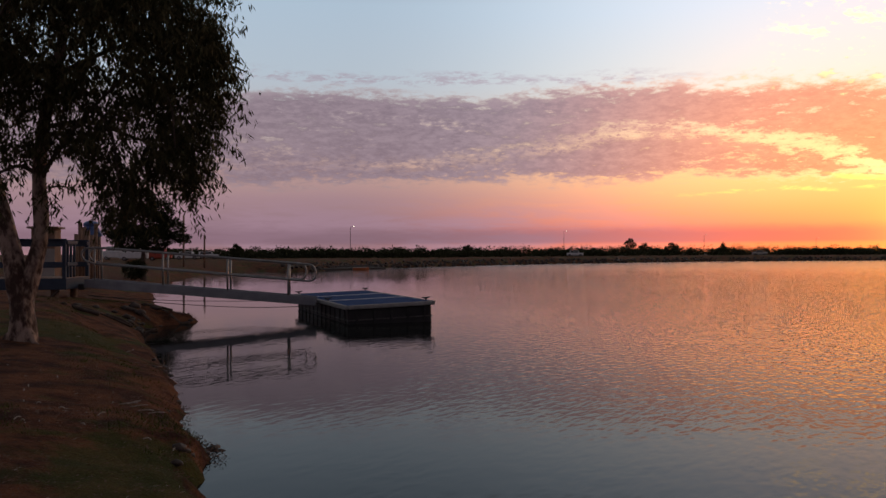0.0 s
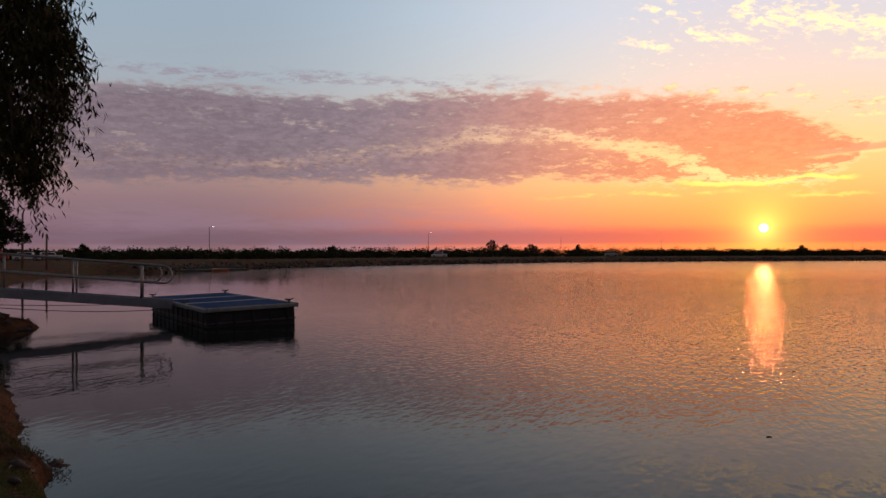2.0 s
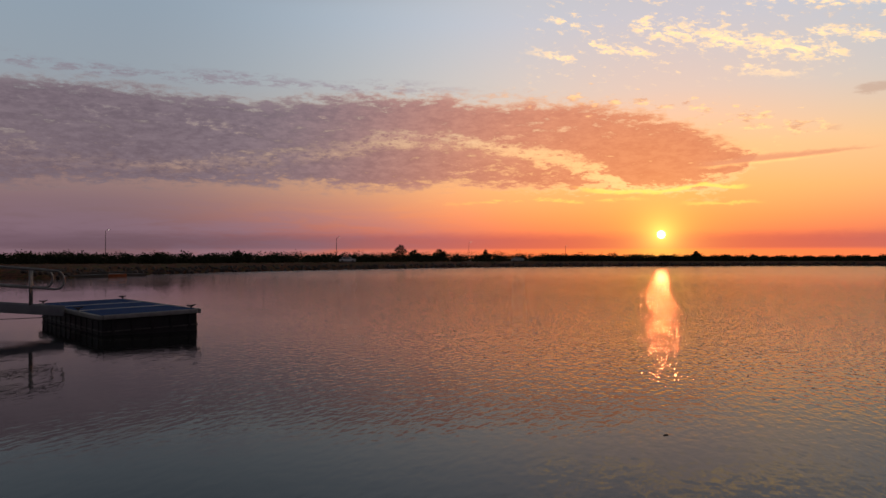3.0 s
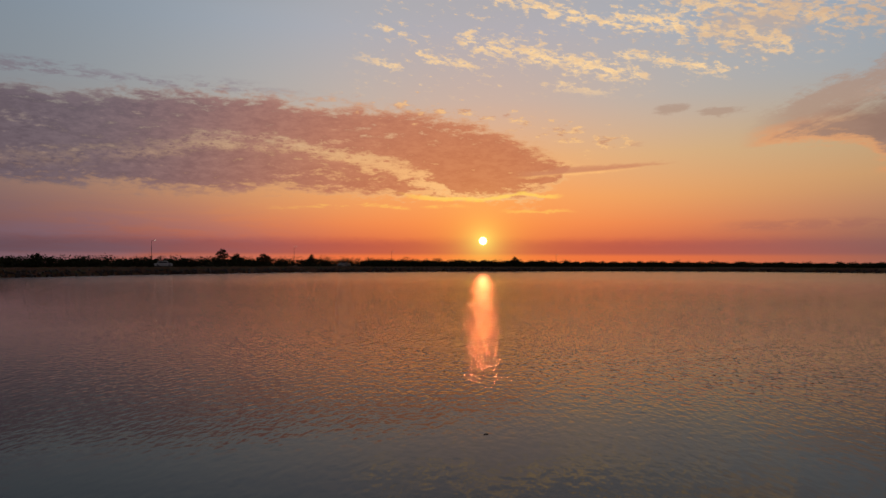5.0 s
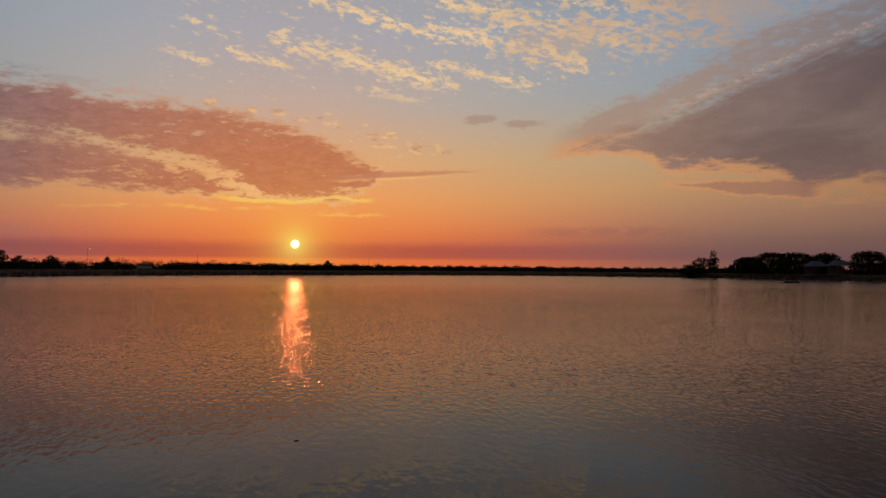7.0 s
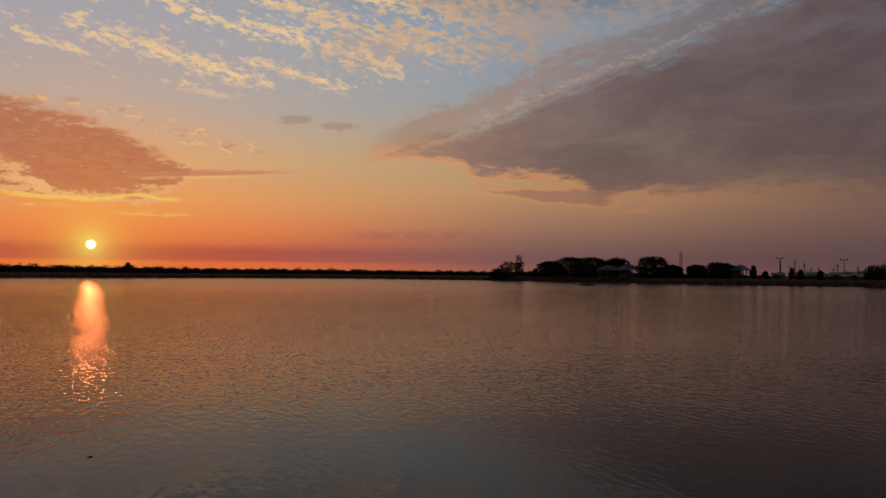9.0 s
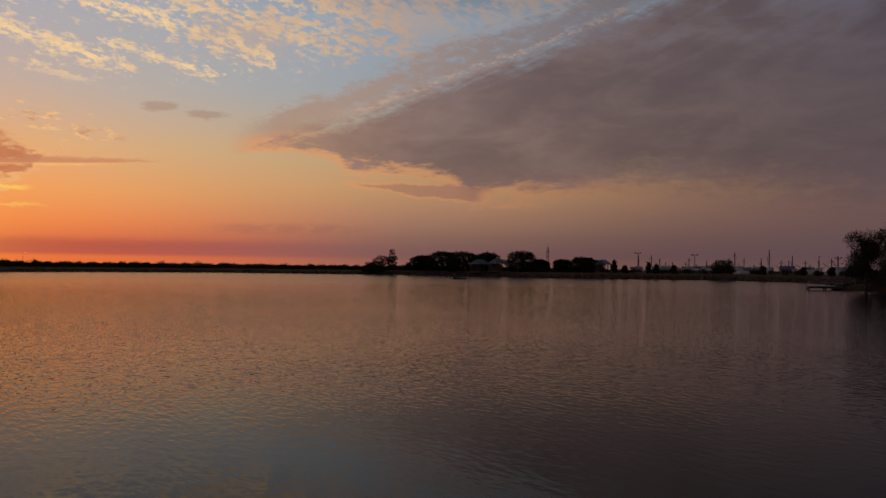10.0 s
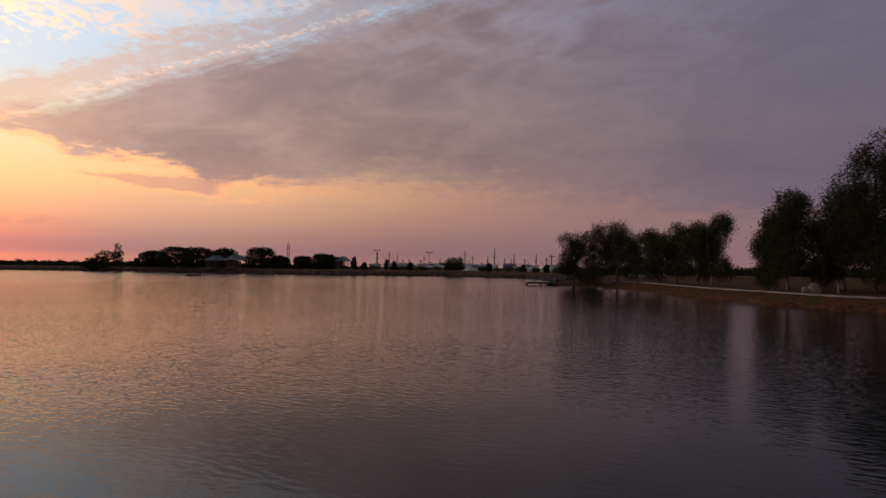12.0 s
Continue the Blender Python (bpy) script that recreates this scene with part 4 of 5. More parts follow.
def far_scrub():
    """The low belt of scrub behind the far bank."""
    rng = np.random.default_rng(9)
    pts = []
    far = np.arange(60.0, 420.0, 4.0)
    table = []
    for deg in range(-22, 124):
        sd = shore_distance(math.sin(radians(deg)) * far, math.cos(radians(deg)) * far)
        good = (sd > 3) & (far > (150 - 2.0 * max(deg + 6, 0) if deg < 90 else 150))
        good[:-1] &= good[1:]
        table.append(far[np.argmax(good)])
    for k in range(2700):
        a = rng.uniform(-21, 122) if k < 2000 else rng.uniform(24, 66)
        if 79.0 < a < 94.5 and k % 6:
            continue   # open grass in front of the harbour
        way = np.array([math.sin(radians(a)), math.cos(radians(a))])
        d = float(np.interp(a, range(-22, 124), table))
        d += rng.uniform(14, 55)
        skyline = np.interp(a, [-21, -10, 5, 12, 14, 20, 30, 40, 60, 80, 95, 122], [0.42, 0.42, 0.42, 0.45, 0.55, 0.42, 0.30, 0.20, 0.14, 0.10, 0.16, 0.3])
        clumps = 0.72 + 0.20 * math.sin(a * 7.3 + 1) + 0.16 * math.sin(a * 12.7) + 0.13 * math.sin(a * 22.9 + 2) + 0.12 * math.sin(a * 3.1)
        top = 2.6 + d * math.tan(radians(skyline)) * clumps * rng.uniform(0.6, 1.2) + rng.uniform(-0.3, 0.7) * max(clumps, 0.2)
        base = 1.5
        h = max(top - base, 1.0)
        n = 115
        u = rng.normal(size=(n, 3))
        u /= np.linalg.norm(u, axis=1)[:, None]
        r = rng.uniform(0.5, 1.0, n)[:, None]
        pts.append(np.array([way[0] * d, way[1] * d, base + h * 0.48]) + u * r * [h * 0.75, h * 0.75, h * 0.52])
    v, f = leaves(rng, np.concatenate(pts), 0.48, 0.26, 0.0)
    tagged(crown_mesh("far_scrub", v, f, M_FAR_LEAF, None), "low dark belt of scrub along the far bank", "scrub", kind="stuff")


far_scrub()


# ---- posts and lamps ----
def street_lamp():
    t = thing("street_lamp", (0, 0, 0), 0, "tall slim street lamp still lit at dusk", "street lamp", "street lamps along the far road")
    part("base", tube([(0, 0, -0.3), (0, 0, 0.5)], 0.16, 8), M_STEEL, t)
    part("pole", tube([(0, 0, 0.4), (0, 0, 10.8)], [0.13, 0.08], 8), M_STEEL, t)
    part("arm", tube(bend([(0, 0, 10.7), (0.2, 0, 11.0), (1.1, 0, 11.2)], 4), 0.05, 6), M_STEEL, t)
    head = part("lamp_head", box((0.7, 0.30, 0.10), (1.3, 0, 11.25), 0.04), M_STEEL, t)
    part("lens", box((0.55, 0.24, 0.10), (1.3, 0, 11.17), 0.03), M_LAMP, head, "glowing lamp lens")
    return t


first = street_lamp()
lamps = [(-6.87, 292), (8.95, 367), (18.77, 480), (25.9, 620), (38.1, 800)]
for k, (a, d) in enumerate(lamps):
    x0, y0, z0 = polar(a, d, 1.6)
    m = pose(x0, y0, z0, 0, 0, -a)
    if k == 0:
        first.matrix_basis = m
    else:
        copy_thing(first, m)
for a, d, h in ((-18.65, 105, 6.7), (-17.25, 107, 4.4)):
    x0, y0, z0 = ground_point(a, d)
    tagged(part("timber_post", tube([(x0, y0, z0 - 0.2), (x0 + 0.02, y0, z0 + h)], [0.14, 0.11], 9), M_WOOD, None, smooth=True), "tall bare timber post on the shore lawn", "post", "posts on the shore lawn")


# ---- the lawn beyond the landing ----
def kiosk(at, turn, size):
    t = thing("kiosk", at, turn, "small brown timber kiosk beyond the landing", "kiosk")
    w, d, h = size
    wall = part("wall", box((w, d, h), (0, 0, h / 2), 0.03), M_WOOD, t)
    part("roof", box((w + 0.4, d + 0.4, 0.12), (0, 0, h + 0.06), 0.03), M_WOOD, t)
    part("door", box((0.9, 0.05, 2.0), (0.2, -d / 2 - 0.02, 1.0), 0.02), M_WALL, wall)


def play_tower(at, turn):
    t = thing("play_tower", at, turn, "playground tower with blue domed roof and pale panel", "playground tower")
    for x in (-0.5, 0.5):
        for y in (-0.5, 0.5):
            part("post", tube([(x, y, -0.1), (x, y, 3.0)], 0.06, 8), M_STEEL, t)
    roof = bmesh.new()
    bmesh.ops.create_cone(roof, cap_ends=True, segments=4, radius1=1.0, radius2=0.5, depth=0.7, matrix=Matrix.Translation((0, 0, 3.3)) @ Matrix.Rotation(math.pi / 4, 4, "Z"))
    cap = part("roof", roof, M_ROOF_BLUE, t, "blue roof")
    dome = bmesh.new()
    bmesh.ops.create_uvsphere(dome, u_segments=14, v_segments=8, radius=0.5, matrix=Matrix.Translation((0, 0, 3.72)) @ Matrix.Diagonal((1, 1, 0.5, 1)))
    part("dome", dome, M_ROOF_BLUE, cap, "dark domed cap", True)
    part("floor", box((1.1, 1.1, 0.1), (0, 0, 1.3), 0.01), M_WOOD, t)
    part("side_panel", box((0.9, 0.05, 1.3), (0, -0.57, 2.2), 0.02), M_WHITE, t, "pale panel")
    for k in range(5):
        part("ladder_rung", tube([(-0.3, -0.62, 0.25 + k * 0.24), (0.3, -0.62, 0.25 + k * 0.24)], 0.025, 6), M_STEEL, t)


kiosk(ground_point(-27.3, 52), 12, (1.3, 1.3, 3.2))
play_tower(ground_point(-24.6, 56), 20)
for k in range(6):
    x0, y0, z0 = ground_point(-25.5 + k * 0.24, 50 + (k % 3))
    tagged(part("timber_bollard", tube([(x0, y0, z0 - 0.1), (x0, y0, z0 + 2.9 + 0.25 * ((k * 7) % 4))], 0.12, 9), M_WOOD, None, smooth=True), "thick upright timber post beside the playground", "post", "playground posts")


def vehicle(name, at, turn, size, paint, label, group=""):
    """A parked car or van with cabin, windows and wheels."""
    t = thing(name, at, turn, label, "vehicle", group)
    L, W, H = size
    part("body", box((L, W, H * 0.5), (0, 0, H * 0.42), 0.12), paint, t)
    cab = box((L * 0.58, W * 0.9, H * 0.42), (-L * 0.04, 0, H * 0.80), 0.16)
    cabin = part("cabin", cab, paint, t)
    for y in (-W * 0.455, W * 0.455):
        part("window", box((L * 0.46, 0.02, H * 0.22), (-L * 0.04, y, H * 0.83), 0.005), M_GLASS, cabin)
    for x in (-L * 0.32, L * 0.32):
        for y in (-W * 0.46, W * 0.46):
            wheel = part("wheel", tube([(x, y - 0.1, 0.32), (x, y + 0.1, 0.32)], 0.32, 12), M_TYRE, t, "black tyre")
            part("rim", tube([(x, y - 0.108, 0.32), (x, y + 0.108, 0.32)], 0.19, 10), M_ALU, wheel, "grey metal rim")


for k, (a, d, turn) in enumerate(((-18.4, 150, 10), (-17.1, 152, 20), (9.75, 205, -10), (22.4, 262, -25), (100.4, 150, 95), (101.3, 152, 95))):
    vehicle("parked_car", ground_point(a, d), turn, (4.3, 1.75, 1.45), M_WHITE, "white car parked on the grass", "parked cars")
vehicle("caravan", ground_point(-23.0, 150), 12, (5.0, 2.1, 2.4), M_WHITE, "white caravan parked beyond the lawn")
vehicle("parked_van", ground_point(-20.2, 132), 15, (3.6, 1.9, 2.0), M_RED, "small red van parked beyond the tree")
vehicle("parked_van", ground_point(-21.9, 130), 15, (4.2, 1.9, 2.1), M_WHITE, "white van parked beyond the tree")


def dinghy(at, turn):
    t = thing("dinghy", at, turn, "small orange and white dinghy moored by the spit", "boat")
    bm = bmesh.new()
    bmesh.ops.create_cube(bm, size=1.0)
    bmesh.ops.subdivide_edges(bm, edges=bm.edges[:], cuts=3, use_grid_fill=True)
    for v in bm.verts:
        s = 1 - max(0.0, v.co.x) ** 2 * 3.2
        v.co = Vector((v.co.x * 2.4, v.co.y * 1.1 * s * (0.8 + 0.4 * v.co.z), v.co.z * 0.5 + 0.12 * max(0, v.co.x)))
    part("hull", bm, M_ORANGE, t)
    part("gunwale", box((2.0, 0.95, 0.05), (-0.15, 0, 0.28), 0.02), M_WHITE, t, "white gunwale")


dinghy(polar(-6.1, 119, 0.18), 10)


# ---- far right shore ----
def pavilion(at, turn, w, d, label):
    t = thing("pavilion", at, turn, label, "pavilion", "waterfront pavilions")
    part("floor", box((w, d, 0.3), (0, 0, 0.1), 0.02), M_WOOD, t)
    for x in (-w * 0.42, 0, w * 0.42):
        for y in (-d * 0.4, d * 0.4):
            part("post", box((0.25, 0.25, 2.6), (x, y, 1.4), 0.02), M_STEEL, t)
    part("back_wall", box((w * 0.8, 0.2, 2.4), (0, d * 0.3, 1.4), 0.02), M_WOOD, t)
    roof = bmesh.new()
    pts = [(-w / 2, -d / 2, 2.7), (w / 2, -d / 2, 2.7), (w / 2, d / 2, 2.7), (-w / 2, d / 2, 2.7), (-w * 0.3, 0, 4.3), (w * 0.3, 0, 4.3)]
    v = [roof.verts.new(p) for p in pts]
    for q in ((0, 1, 5, 4), (1, 2, 5), (2, 3, 4, 5), (3, 0, 4), (3, 2, 1, 0)):
        roof.faces.new([v[i] for i in q])
    part("roof", roof, M_ROOF, t, "pale blue hipped metal roof")


pavilion(ground_point(69.5, 259), -20, 6.4, 4.4, "open waterfront pavilion with pale hipped roof")
pavilion(ground_point(70.9, 255), -25, 6.0, 4.4, "open waterfront pavilion with pale hipped roof")
pavilion(ground_point(78.55, 252), -12, 5.6, 4, "low shelter with a dark hipped roof")


def lattice_tower(at, h):
    t = thing("radio_tower", at, 20, "red and white banded lattice radio tower", "tower")
    for x in (-0.42, 0.42):
        for y in (-0.42, 0.42):
            part("leg", tube([(x, y, 0), (x * 0.7, y * 0.7, h)], 0.07, 6), M_STEEL, t)
    n = 9
    for k in range(n):
        z0, z1 = h * k / n, h * (k + 1) / n
        b = bmesh.new()
        for s in (-0.5, 0.5):
            tube([(-0.5, s, z0), (0.5, s, z1)], 0.06, 5, b)
            tube([(s, 0.5, z0), (s, -0.5, z1)], 0.06, 5, b)
        part("brace", b, M_RED if k % 2 else M_WHITE, t)
    part("antenna", tube([(0, 0, h), (0, 0, h + 1.6)], 0.05, 5), M_STEEL, t)


lattice_tower((*polar(74.54, 330)[:2], 1.5), 10.4)


def swim_raft(at):
    t = thing("swim_raft", at, 30, "dark swimming raft with a small canopy", "raft")
    part("deck", box((5.4, 3.2, 0.4), (0, 0, 0.12), 0.05), M_HULL, t)
    part("canopy", box((2.2, 1.8, 0.25), (0.2, 0, 1.05), 0.06), M_HULL, t)
    for x in (-0.6, 1.0):
        for y in (-0.7, 0.7):
            part("post", tube([(x, y, 0.2), (x, y, 1.0)], 0.05, 6), M_STEEL, t)


swim_raft(polar(67.9, 188, 0))


def moored_boat(at, turn, L, mast, white):
    t = thing("fishing_boat", at, turn, "moored fishing boat with tall mast and rigging", "boat", "boats in the far harbour")
    part("hull", box((L, L * 0.28, 1.5), (0, 0, 0.7), 0.3), M_WHITE if white else M_STEEL, t)
    house = part("wheelhouse", box((L * 0.3, L * 0.2, 1.8), (-L * 0.1, 0, 2.2), 0.1), M_WHITE, t)
    part("window", box((L * 0.24, L * 0.205, 0.5), (-L * 0.1, 0, 2.5), 0.02), M_GLASS, house)
    mast_part = part("mast", tube([(0, 0, 1.2), (0, 0, mast)], [0.24, 0.14], 6), M_STEEL, t)
    part("boom", tube([(0, 0, mast * 0.35), (L * 0.35, 0, mast * 0.72)], 0.08, 5), M_STEEL, t)
    part("crosstree", tube([(-0.9, 0, mast * 0.82), (0.9, 0, mast * 0.82)], 0.06, 5), M_STEEL, mast_part)
    for x in (-L * 0.45, L * 0.45):
        part("stay", tube([(x, 0, 1.4), (0, 0, mast * 0.95)], 0.03, 4), M_STEEL, t)


boat_rng = random.Random(5)
for k in range(26):
    a = 81.0 + k * 0.52 + boat_rng.uniform(-0.2, 0.2)
    d = boat_rng.uniform(300, 360)
    top_el = boat_rng.choice((0.45, 0.6, 0.75, 0.9, 1.1)) if k not in (17, 13) else 1.5 - 0.2 * (k == 13)
    moored_boat((*polar(a, d)[:2], 1.3), boat_rng.uniform(0, 180), boat_rng.uniform(8, 14), 1.3 + d * math.tan(radians(top_el)), k % 2)


def shed(at, turn, size, roof_mat, label):
    t = thing("harbour_shed", at, turn, label, "building", "harbour sheds")
    w, d, h = size
    wall = part("wall", box((w, d, h), (0, 0, h / 2), 0.05), M_WOOD, t)
    roof = bmesh.new()
    pts = [(-w / 2 - 0.3, -d / 2 - 0.3, h), (w / 2 + 0.3, -d / 2 - 0.3, h), (w / 2 + 0.3, d / 2 + 0.3, h), (-w / 2 - 0.3, d / 2 + 0.3, h), (-w / 2 - 0.3, 0, h + 0.9), (w / 2 + 0.3, 0, h + 0.9)]
    v = [roof.verts.new(p) for p in pts]
    for q in ((0, 1, 5, 4), (1, 2, 5), (2, 3, 4, 5), (3, 0, 4), (3, 2, 1, 0)):
        roof.faces.new([v[i] for i in q])
    part("roof", roof, roof_mat, t)
    for k in range(3):
        part("window", box((w * 0.18, 0.06, h * 0.35), (w * (k - 1) * 0.28, -d / 2 - 0.02, h * 0.55), 0.01), M_GLASS, wall)


for a, d, size, roof_mat in ((80.9, 290, (4, 4, 1.5), M_ROOF), (82.9, 292, (6, 4, 1.4), M_ROOF), (84.2, 290, (4, 4, 1.3), M_WALL), (88.7, 300, (5, 4, 1.6), M_ROOF), (90.9, 300, (4.5, 4, 2.3), M_ROOF_BLUE), (91.7, 296, (5, 4, 1.3), M_WALL)):
    shed((*polar(a, d)[:2], 1.4), -a, size, roof_mat, "low harbour shed with a metal roof")


def light_mast(a, d, h):
    t = thing("light_mast", (*polar(a, d)[:2], 1.4), -a, "tall light mast with a crossbar at the harbour", "light mast", "harbour light masts")
    part("pole", tube([(0, 0, 0), (0, 0, h)], [0.16, 0.1], 7), M_STEEL, t)
    bar = part("crossbar", box((2.6, 0.15, 0.22), (0, 0, h), 0.03), M_STEEL, t)
    for x in (-1.0, 1.0):
        part("floodlight", box((0.5, 0.3, 0.3), (x, -0.15, h + 0.2), 0.04), M_STEEL, bar)


light_mast(81.0, 320, 8.0)
light_mast(84.9, 310, 7.2)
light_mast(94.0, 320, 6.4)


# ---- the point across the water ----
def footpath():
    line = bend([(121, -16.8, 0), (110, -20.6, 0), (95, -21.4, 0), (81, -22.0, 0), (68, -23.6, 0), (61, -24.6, 0), (54, -28.0, 0), (44, -35, 0), (30, -40, 0)], 10)
    b = bmesh.new()
    rows = []
    for k, p in enumerate(line):
        way = (line[min(k + 1, len(line) - 1)] - line[max(k - 1, 0)]).normalized()
        n = Vector((-way.y, way.x, 0)) * 0.55
        z = land_at(p.x, p.y) + 0.06
        rows.append([b.verts.new((p.x + n.x, p.y + n.y, z)), b.verts.new((p.x - n.x, p.y - n.y, z)), b.verts.new((p.x - n.x, p.y - n.y, z - 0.3)), b.verts.new((p.x + n.x, p.y + n.y, z - 0.3))])
    for p, q in zip(rows, rows[1:]):
        for j in range(4):
            b.faces.new((p[j], p[(j + 1) % 4], q[(j + 1) % 4], q[j]))
    bmesh.ops.recalc_face_normals(b, faces=b.faces)
    tagged(part("footpath", b, M_PATH), "pale concrete footpath along the shore", "path", kind="structure")


footpath()


def stone(name, at, size, seed, material, label, group="", level=2):
    o = part(name, rock(size, seed, 0.35, level), material, None, smooth=True)
    o.matrix_basis = pose(*at, 0, 0, seed * 37 % 360)
    return tagged(o, label, "rock", group)


for a, d, s in ((111.75, 70, (0.66, 0.55, 0.62)), (111.15, 69.6, (0.34, 0.32, 0.36)), (98.0, 119, (0.9, 0.6, 0.4))):
    x0, y0, z0 = ground_point(a, d)
    stone("boulder", (x0, y0, z0 + 0.12), s, int(a), M_ROCK, "rounded pale sandstone boulder beside the path", "boulders on the point")
x0, y0, z0 = ground_point(113.15, 68)
tagged(part("bollard", tube([(x0, y0, z0 - 0.1), (x0, y0, z0 + 0.62), (x0, y0, z0 + 0.66)], [0.075, 0.075, 0.05], 10), M_EDGE, None, smooth=True), "short pale bollard beside the footpath", "bollard")


def small_jetty():
    t = thing("jetty", (124.5, -6.6, 0), -84, "small low jetty with a pipe rail on the point", "jetty")
    part("deck", box((4.6, 2.4, 0.30), (0.3, 0, 0.38), 0.02), M_STEEL, t)
    for x in (-1.9, 0.3, 2.4):
        for y in (-1.0, 1.0):
            part("support_post", tube([(x, y, -1.0), (x, y, 0.4)], 0.12, 8), M_STEEL, t)
        part("rail_post", tube([(x, -1.15, 0.45), (x, -1.15, 1.4)], 0.04, 6), M_ALU, t)
    for z in (0.95, 1.4):
        part("rail", tube([(-1.95, -1.15, z), (2.45, -1.15, z)], 0.04, 6), M_ALU, t)


small_jetty()


# ---- shore stones, sticks, litter and grass ----
def revetment():
    """Dark stones along the foot of the far bank."""
    rng = np.random.default_rng(12)
    base = bmesh.new()
    bmesh.ops.create_icosphere(base, subdivisions=1, radius=1.0)
    bv = np.array([v.co for v in base.verts])
    bf = np.array([[v.index for v in f.verts] for f in base.faces])
    base.free()
    vs, fs, n = [], [], 0
    line = SHORE[16:35]
    for (ax, ay), (bx, by) in zip(line, line[1:]):
        run = math.hypot(bx - ax, by - ay)
        nx, ny = -(by - ay) / run, (bx - ax) / run
        if shore_distance(np.array([ax + (bx - ax) / 2 + nx]), np.array([ay + (by - ay) / 2 + ny]))[0] < 0:
            nx, ny = -nx, -ny
        for k in range(int(run * 3.2)):
            s, o = rng.uniform(), rng.uniform(-0.2, 3.4)
            x, y = ax + (bx - ax) * s + nx * o, ay + (by - ay) * s + ny * o
            size = rng.uniform(0.22, 0.5, 3)
            vs.append(bv * size * rng.uniform(0.8, 1.2, (len(bv), 1)) + [x, y, max(0.0, 0.12 + o * 0.26)])
            fs.append(bf + n)
            n += len(bv)
    tagged(raw("stone_revetment", np.concatenate(vs).tolist(), np.concatenate(fs).tolist(), M_DARK_ROCK), "dark tumbled stones along the far waterline", "rocks", kind="stuff")


revetment()
rng = np.random.default_rng(77)
near_line = [Vector((*p, 0)) for p in SHORE[1:11]]
for k in range(46):
    i = int(rng.integers(0, len(near_line) - 1))
    p = near_line[i].lerp(near_line[i + 1], float(rng.uniform()))
    p += Vector((rng.uniform(-0.35, 0.05), rng.uniform(-0.2, 0.2), 0))
    s = float(rng.uniform(0.04, 0.11))
    stone("shore_stone", (p.x, p.y, max(land_at(p.x, p.y), -0.02)), (s * 1.4, s, s * 0.7), k + 1, M_DARK_ROCK, "dark wet stone at the water's edge", "shore stones", 1)


def bank_point(i0, i1, inland, grounded=True):
    """A random place on the near bank, some metres in from the waterline between two corners of it."""
    i = int(rng.integers(i0, i1))
    a, b = Vector((*SHORE[i], 0)), Vector((*SHORE[i + 1], 0))
    p = a.lerp(b, float(rng.uniform()))
    way = (b - a).normalized()
    p += Vector((-way.y, way.x, 0)) * inland
    return p.x, p.y, land_at(p.x, p.y) if grounded else 0.0


for k in range(30):
    x0, y0, z0 = bank_point(1, 6, float(rng.uniform(0.3, 4.5)))
    ln, a = float(rng.uniform(0.06, 0.18)), float(rng.uniform(0, 6.3))
    w = Vector((math.cos(a), math.sin(a), 0)) * ln
    p = [Vector((x0, y0, z0 + 0.015)), Vector((x0, y0, z0 + 0.03)) + w * 0.5 + Vector((0.01, -0.02, 0.01)), Vector((x0, y0, z0 + 0.018)) + w]
    tagged(part("stick", tube(bend(p, 3), 0.0055, 5), M_STICK), "bleached fallen stick on the bank", "stick", "fallen sticks")
for dx0, dy0, a in ((0, 0, 10), (0.12, 0.05, 25), (0.25, -0.02, -8), (0.36, 0.03, 5), (0.05, 0.1, 60)):
    x0, y0 = -4.35 + dx0, 10.35 + dy0
    z0 = land_at(x0, y0)
    w = Vector((math.cos(radians(a)), math.sin(radians(a)), 0)) * 0.22
    p = [Vector((x0, y0, z0 + 0.02)), Vector((x0, y0, z0 + 0.035)) + w * 0.5, Vector((x0, y0, z0 + 0.03)) + w]
    tagged(part("stick", tube(bend(p, 3), 0.006, 5), M_STICK), "bleached fallen stick on the bank", "stick", "fallen sticks")


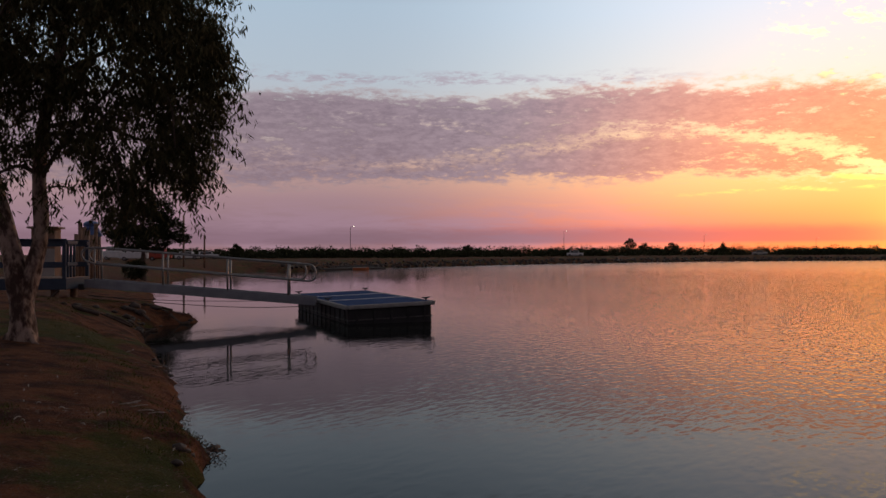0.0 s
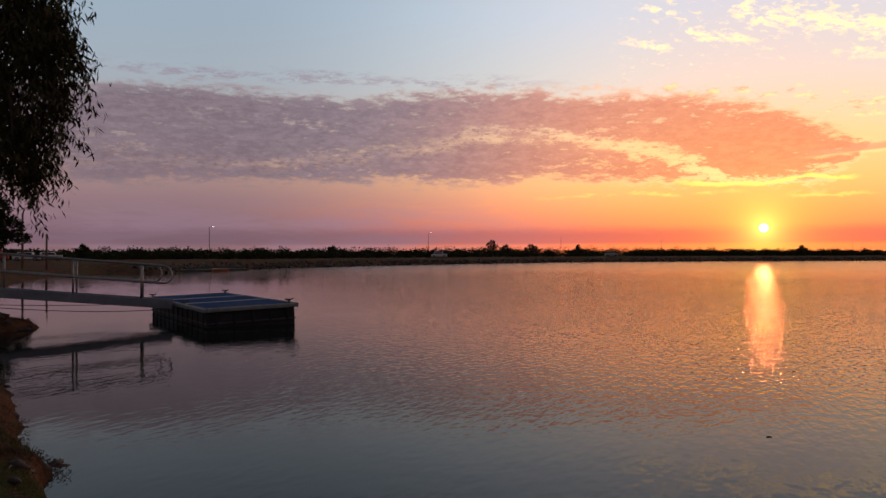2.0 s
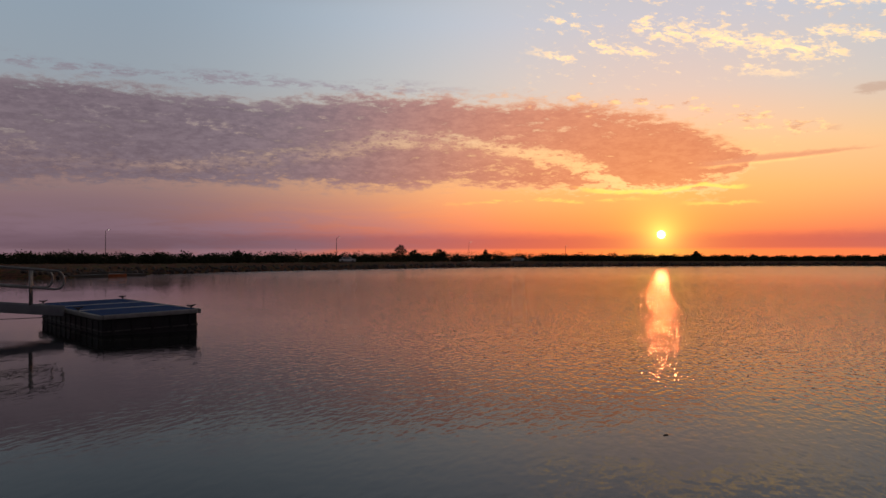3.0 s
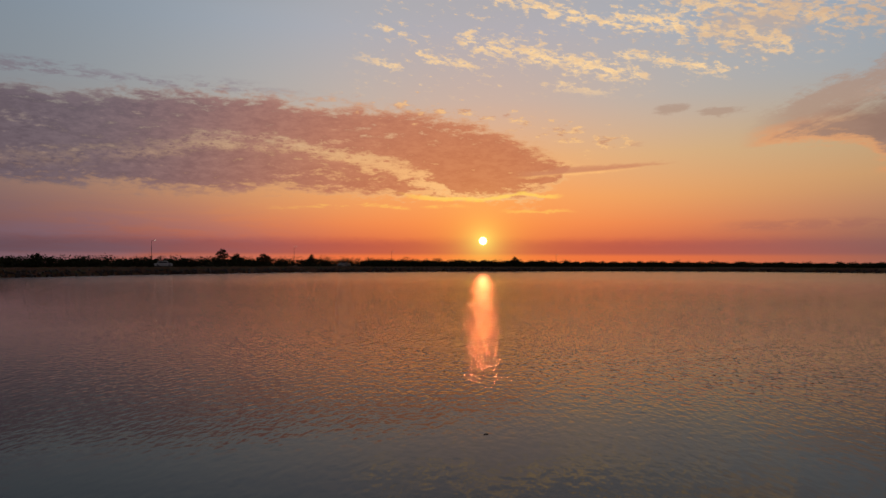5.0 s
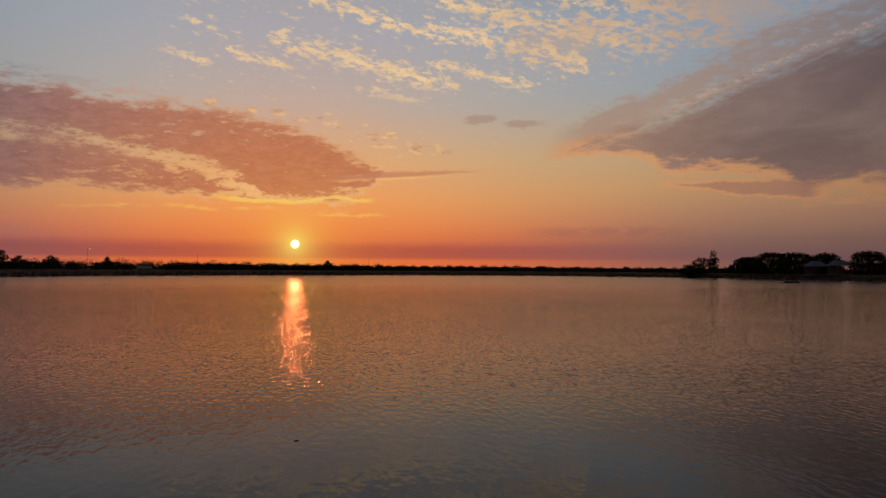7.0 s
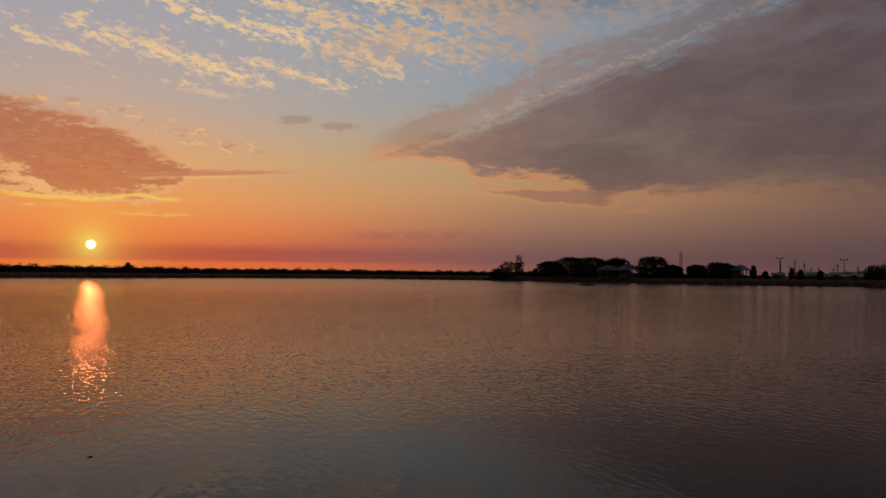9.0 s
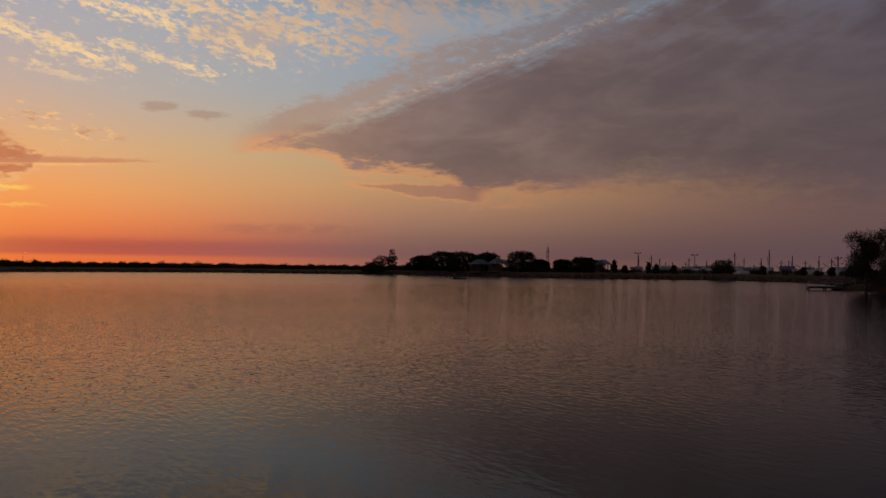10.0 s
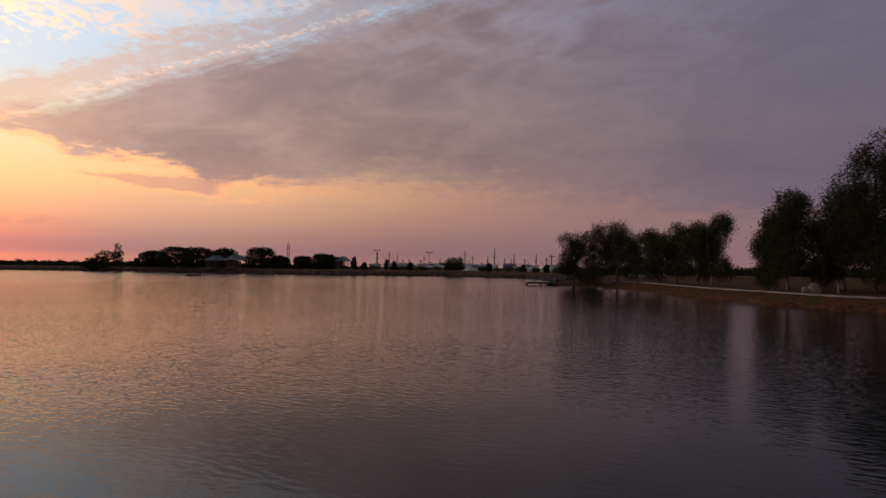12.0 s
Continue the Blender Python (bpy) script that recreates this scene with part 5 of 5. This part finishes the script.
def litter_and_grass():
    n = 5000
    pts = np.array([bank_point(0, 9, float(abs(rng.normal()) * 2.6 + 0.1), False) for k in range(n)])
    pts[:, 2] = land(pts[:, 0], pts[:, 1]) + 0.012
    r = np.random.default_rng(5)
    v, f = leaves(r, pts, 0.065, 0.02, 0.0)
    low = pts[:, None, 2]
    v = v.reshape(-1, 4, 3)
    v[:, :, 2] = low + np.abs(v[:, :, 2] - low) * 0.25
    tagged(raw("leaf_litter", v.reshape(-1, 3).tolist(), f.tolist(), M_LITTER), "dry fallen gum leaves scattered over the bank", "leaf litter", kind="stuff")
    bits = np.array([bank_point(0, 8, float(rng.uniform(0.2, 5.0)), False) for k in range(240)])
    bits[:, 2] = land(bits[:, 0], bits[:, 1]) + 0.015
    v, f = leaves(r, bits, 0.085, 0.014, 0.0)
    v = v.reshape(-1, 4, 3)
    v[:, :, 2] = bits[:, None, 2] + np.abs(v[:, :, 2] - bits[:, None, 2]) * 0.2
    tagged(raw("twig_litter", v.reshape(-1, 3).tolist(), f.tolist(), M_STICK), "small pale twigs scattered over the soil", "twig litter", kind="stuff")
    edge = np.array([bank_point(1, 9, float(np.clip(rng.normal() * 0.10 + 0.06, -0.10, 0.4)), False) for k in range(2600)])
    keep = wobble(edge[:, 0], edge[:, 1], 0.7, 3.0) > -0.1
    edge = edge[keep]
    edge[:, 2] = np.maximum(land(edge[:, 0], edge[:, 1]), 0.0) + np.abs(r.normal(size=len(edge))) * 0.035
    v, f = leaves(r, edge, 0.055, 0.013, 0.1)
    v[:, 2] = np.maximum(v[:, 2], 0.004)
    tagged(raw("shore_debris", v.tolist(), f.tolist(), M_LITTER), "dark roots and dead leaves along the waterline", "debris", kind="stuff")
    tufts = []
    for k in range(900):
        x0, y0, z0 = bank_point(1, 9, float(rng.uniform(0.15, 4.2)), False)
        if wobble(np.array([x0]), np.array([y0]), 1.6, 5.0)[0] > 0.05:
            tufts.append(np.array([x0, y0, z0]) + np.random.default_rng(k).normal(size=(16, 3)) * [0.10, 0.10, 0.0])
    blades = np.concatenate(tufts)
    blades[:, 2] = land(blades[:, 0], blades[:, 1])
    v, f = leaves(r, blades, 0.065, 0.008, -1.2, 0.6)
    tagged(raw("grass", v.tolist(), f.tolist(), M_GRASS), "short green grass tufts on the bank", "grass", kind="stuff")


litter_and_grass()


# ---- details by the landing ----
def bank_pole(points, r, label):
    tagged(part("fallen_pole", tube(bend(points, 4), r, 8, None, 0.15), M_TWIG, None, smooth=True), label, "pole", "poles and logs by the landing")


def on_bank(x, y, up=0.0):
    return (x, y, land_at(x, y) + up)


bank_pole([on_bank(-15.8, 27.6, 0.05), (-14.9, 28.6, 0.9), (-14.5, 29.0, 1.25)], 0.06, "slanting timber brace under the landing platform")
log_rng = random.Random(8)
for k in range(14):
    x0, y0 = -11.2 + log_rng.uniform(-0.6, 1.6), 25.2 + log_rng.uniform(-1.8, 4.2)
    if float(shore_distance(np.array([x0]), np.array([y0]))[0]) < 0.15:
        continue
    a, ln = log_rng.uniform(-0.5, 0.7), log_rng.uniform(0.5, 1.3)
    x1, y1 = x0 + math.cos(a) * ln, y0 + math.sin(a) * ln
    bank_pole([on_bank(x0, y0, 0.04), on_bank((x0 + x1) / 2, (y0 + y1) / 2, 0.06), (x1, y1, max(land_at(x1, y1), 0.0) + 0.05)], log_rng.uniform(0.03, 0.07), "weathered driftwood log on the bank under the gangway")
for k in range(26):
    x0, y0 = -10.9 + log_rng.uniform(-0.9, 1.3), 26.5 + log_rng.uniform(-3.0, 4.5)
    if float(shore_distance(np.array([x0]), np.array([y0]))[0]) < -0.1:
        continue
    q = log_rng.uniform(0.08, 0.22)
    stone("bank_stone", (x0, y0, max(land_at(x0, y0), 0.0) + 0.02), (q * 1.3, q, q * 0.7), 200 + k, M_DARK_ROCK, "broken dark stone on the bank under the gangway", "stones under the gangway", 1)

x0, y0, _ = polar(32.97, 11.8)
tagged(part("floating_stick", tube(bend([(x0 - 0.04, y0, 0.002), (x0, y0 + 0.015, 0.008), (x0 + 0.04, y0, 0.004)], 3), 0.007, 6), M_TWIG, None, smooth=True), "small dark stick floating on the water", "stick")


def boat_ramp():
    """The dark low boat ramp and wall on the spit."""
    t = thing("boat_ramp", (-15.5, 121.0, 0), 52, "dark low concrete boat ramp on the spit", "boat ramp")
    part("ramp", box((16, 3.0, 0.5), (0, 0, 0.12), 0.05), M_HULL, t)
    part("kerb", box((16, 0.3, 0.35), (0, 1.3, 0.5), 0.04), M_HULL, t)
    for k in range(5):
        part("bollard", tube([(-7 + k * 3.4, 1.3, 0.5), (-7 + k * 3.4, 1.3, 1.2)], 0.12, 8), M_WOOD, t)


boat_ramp()
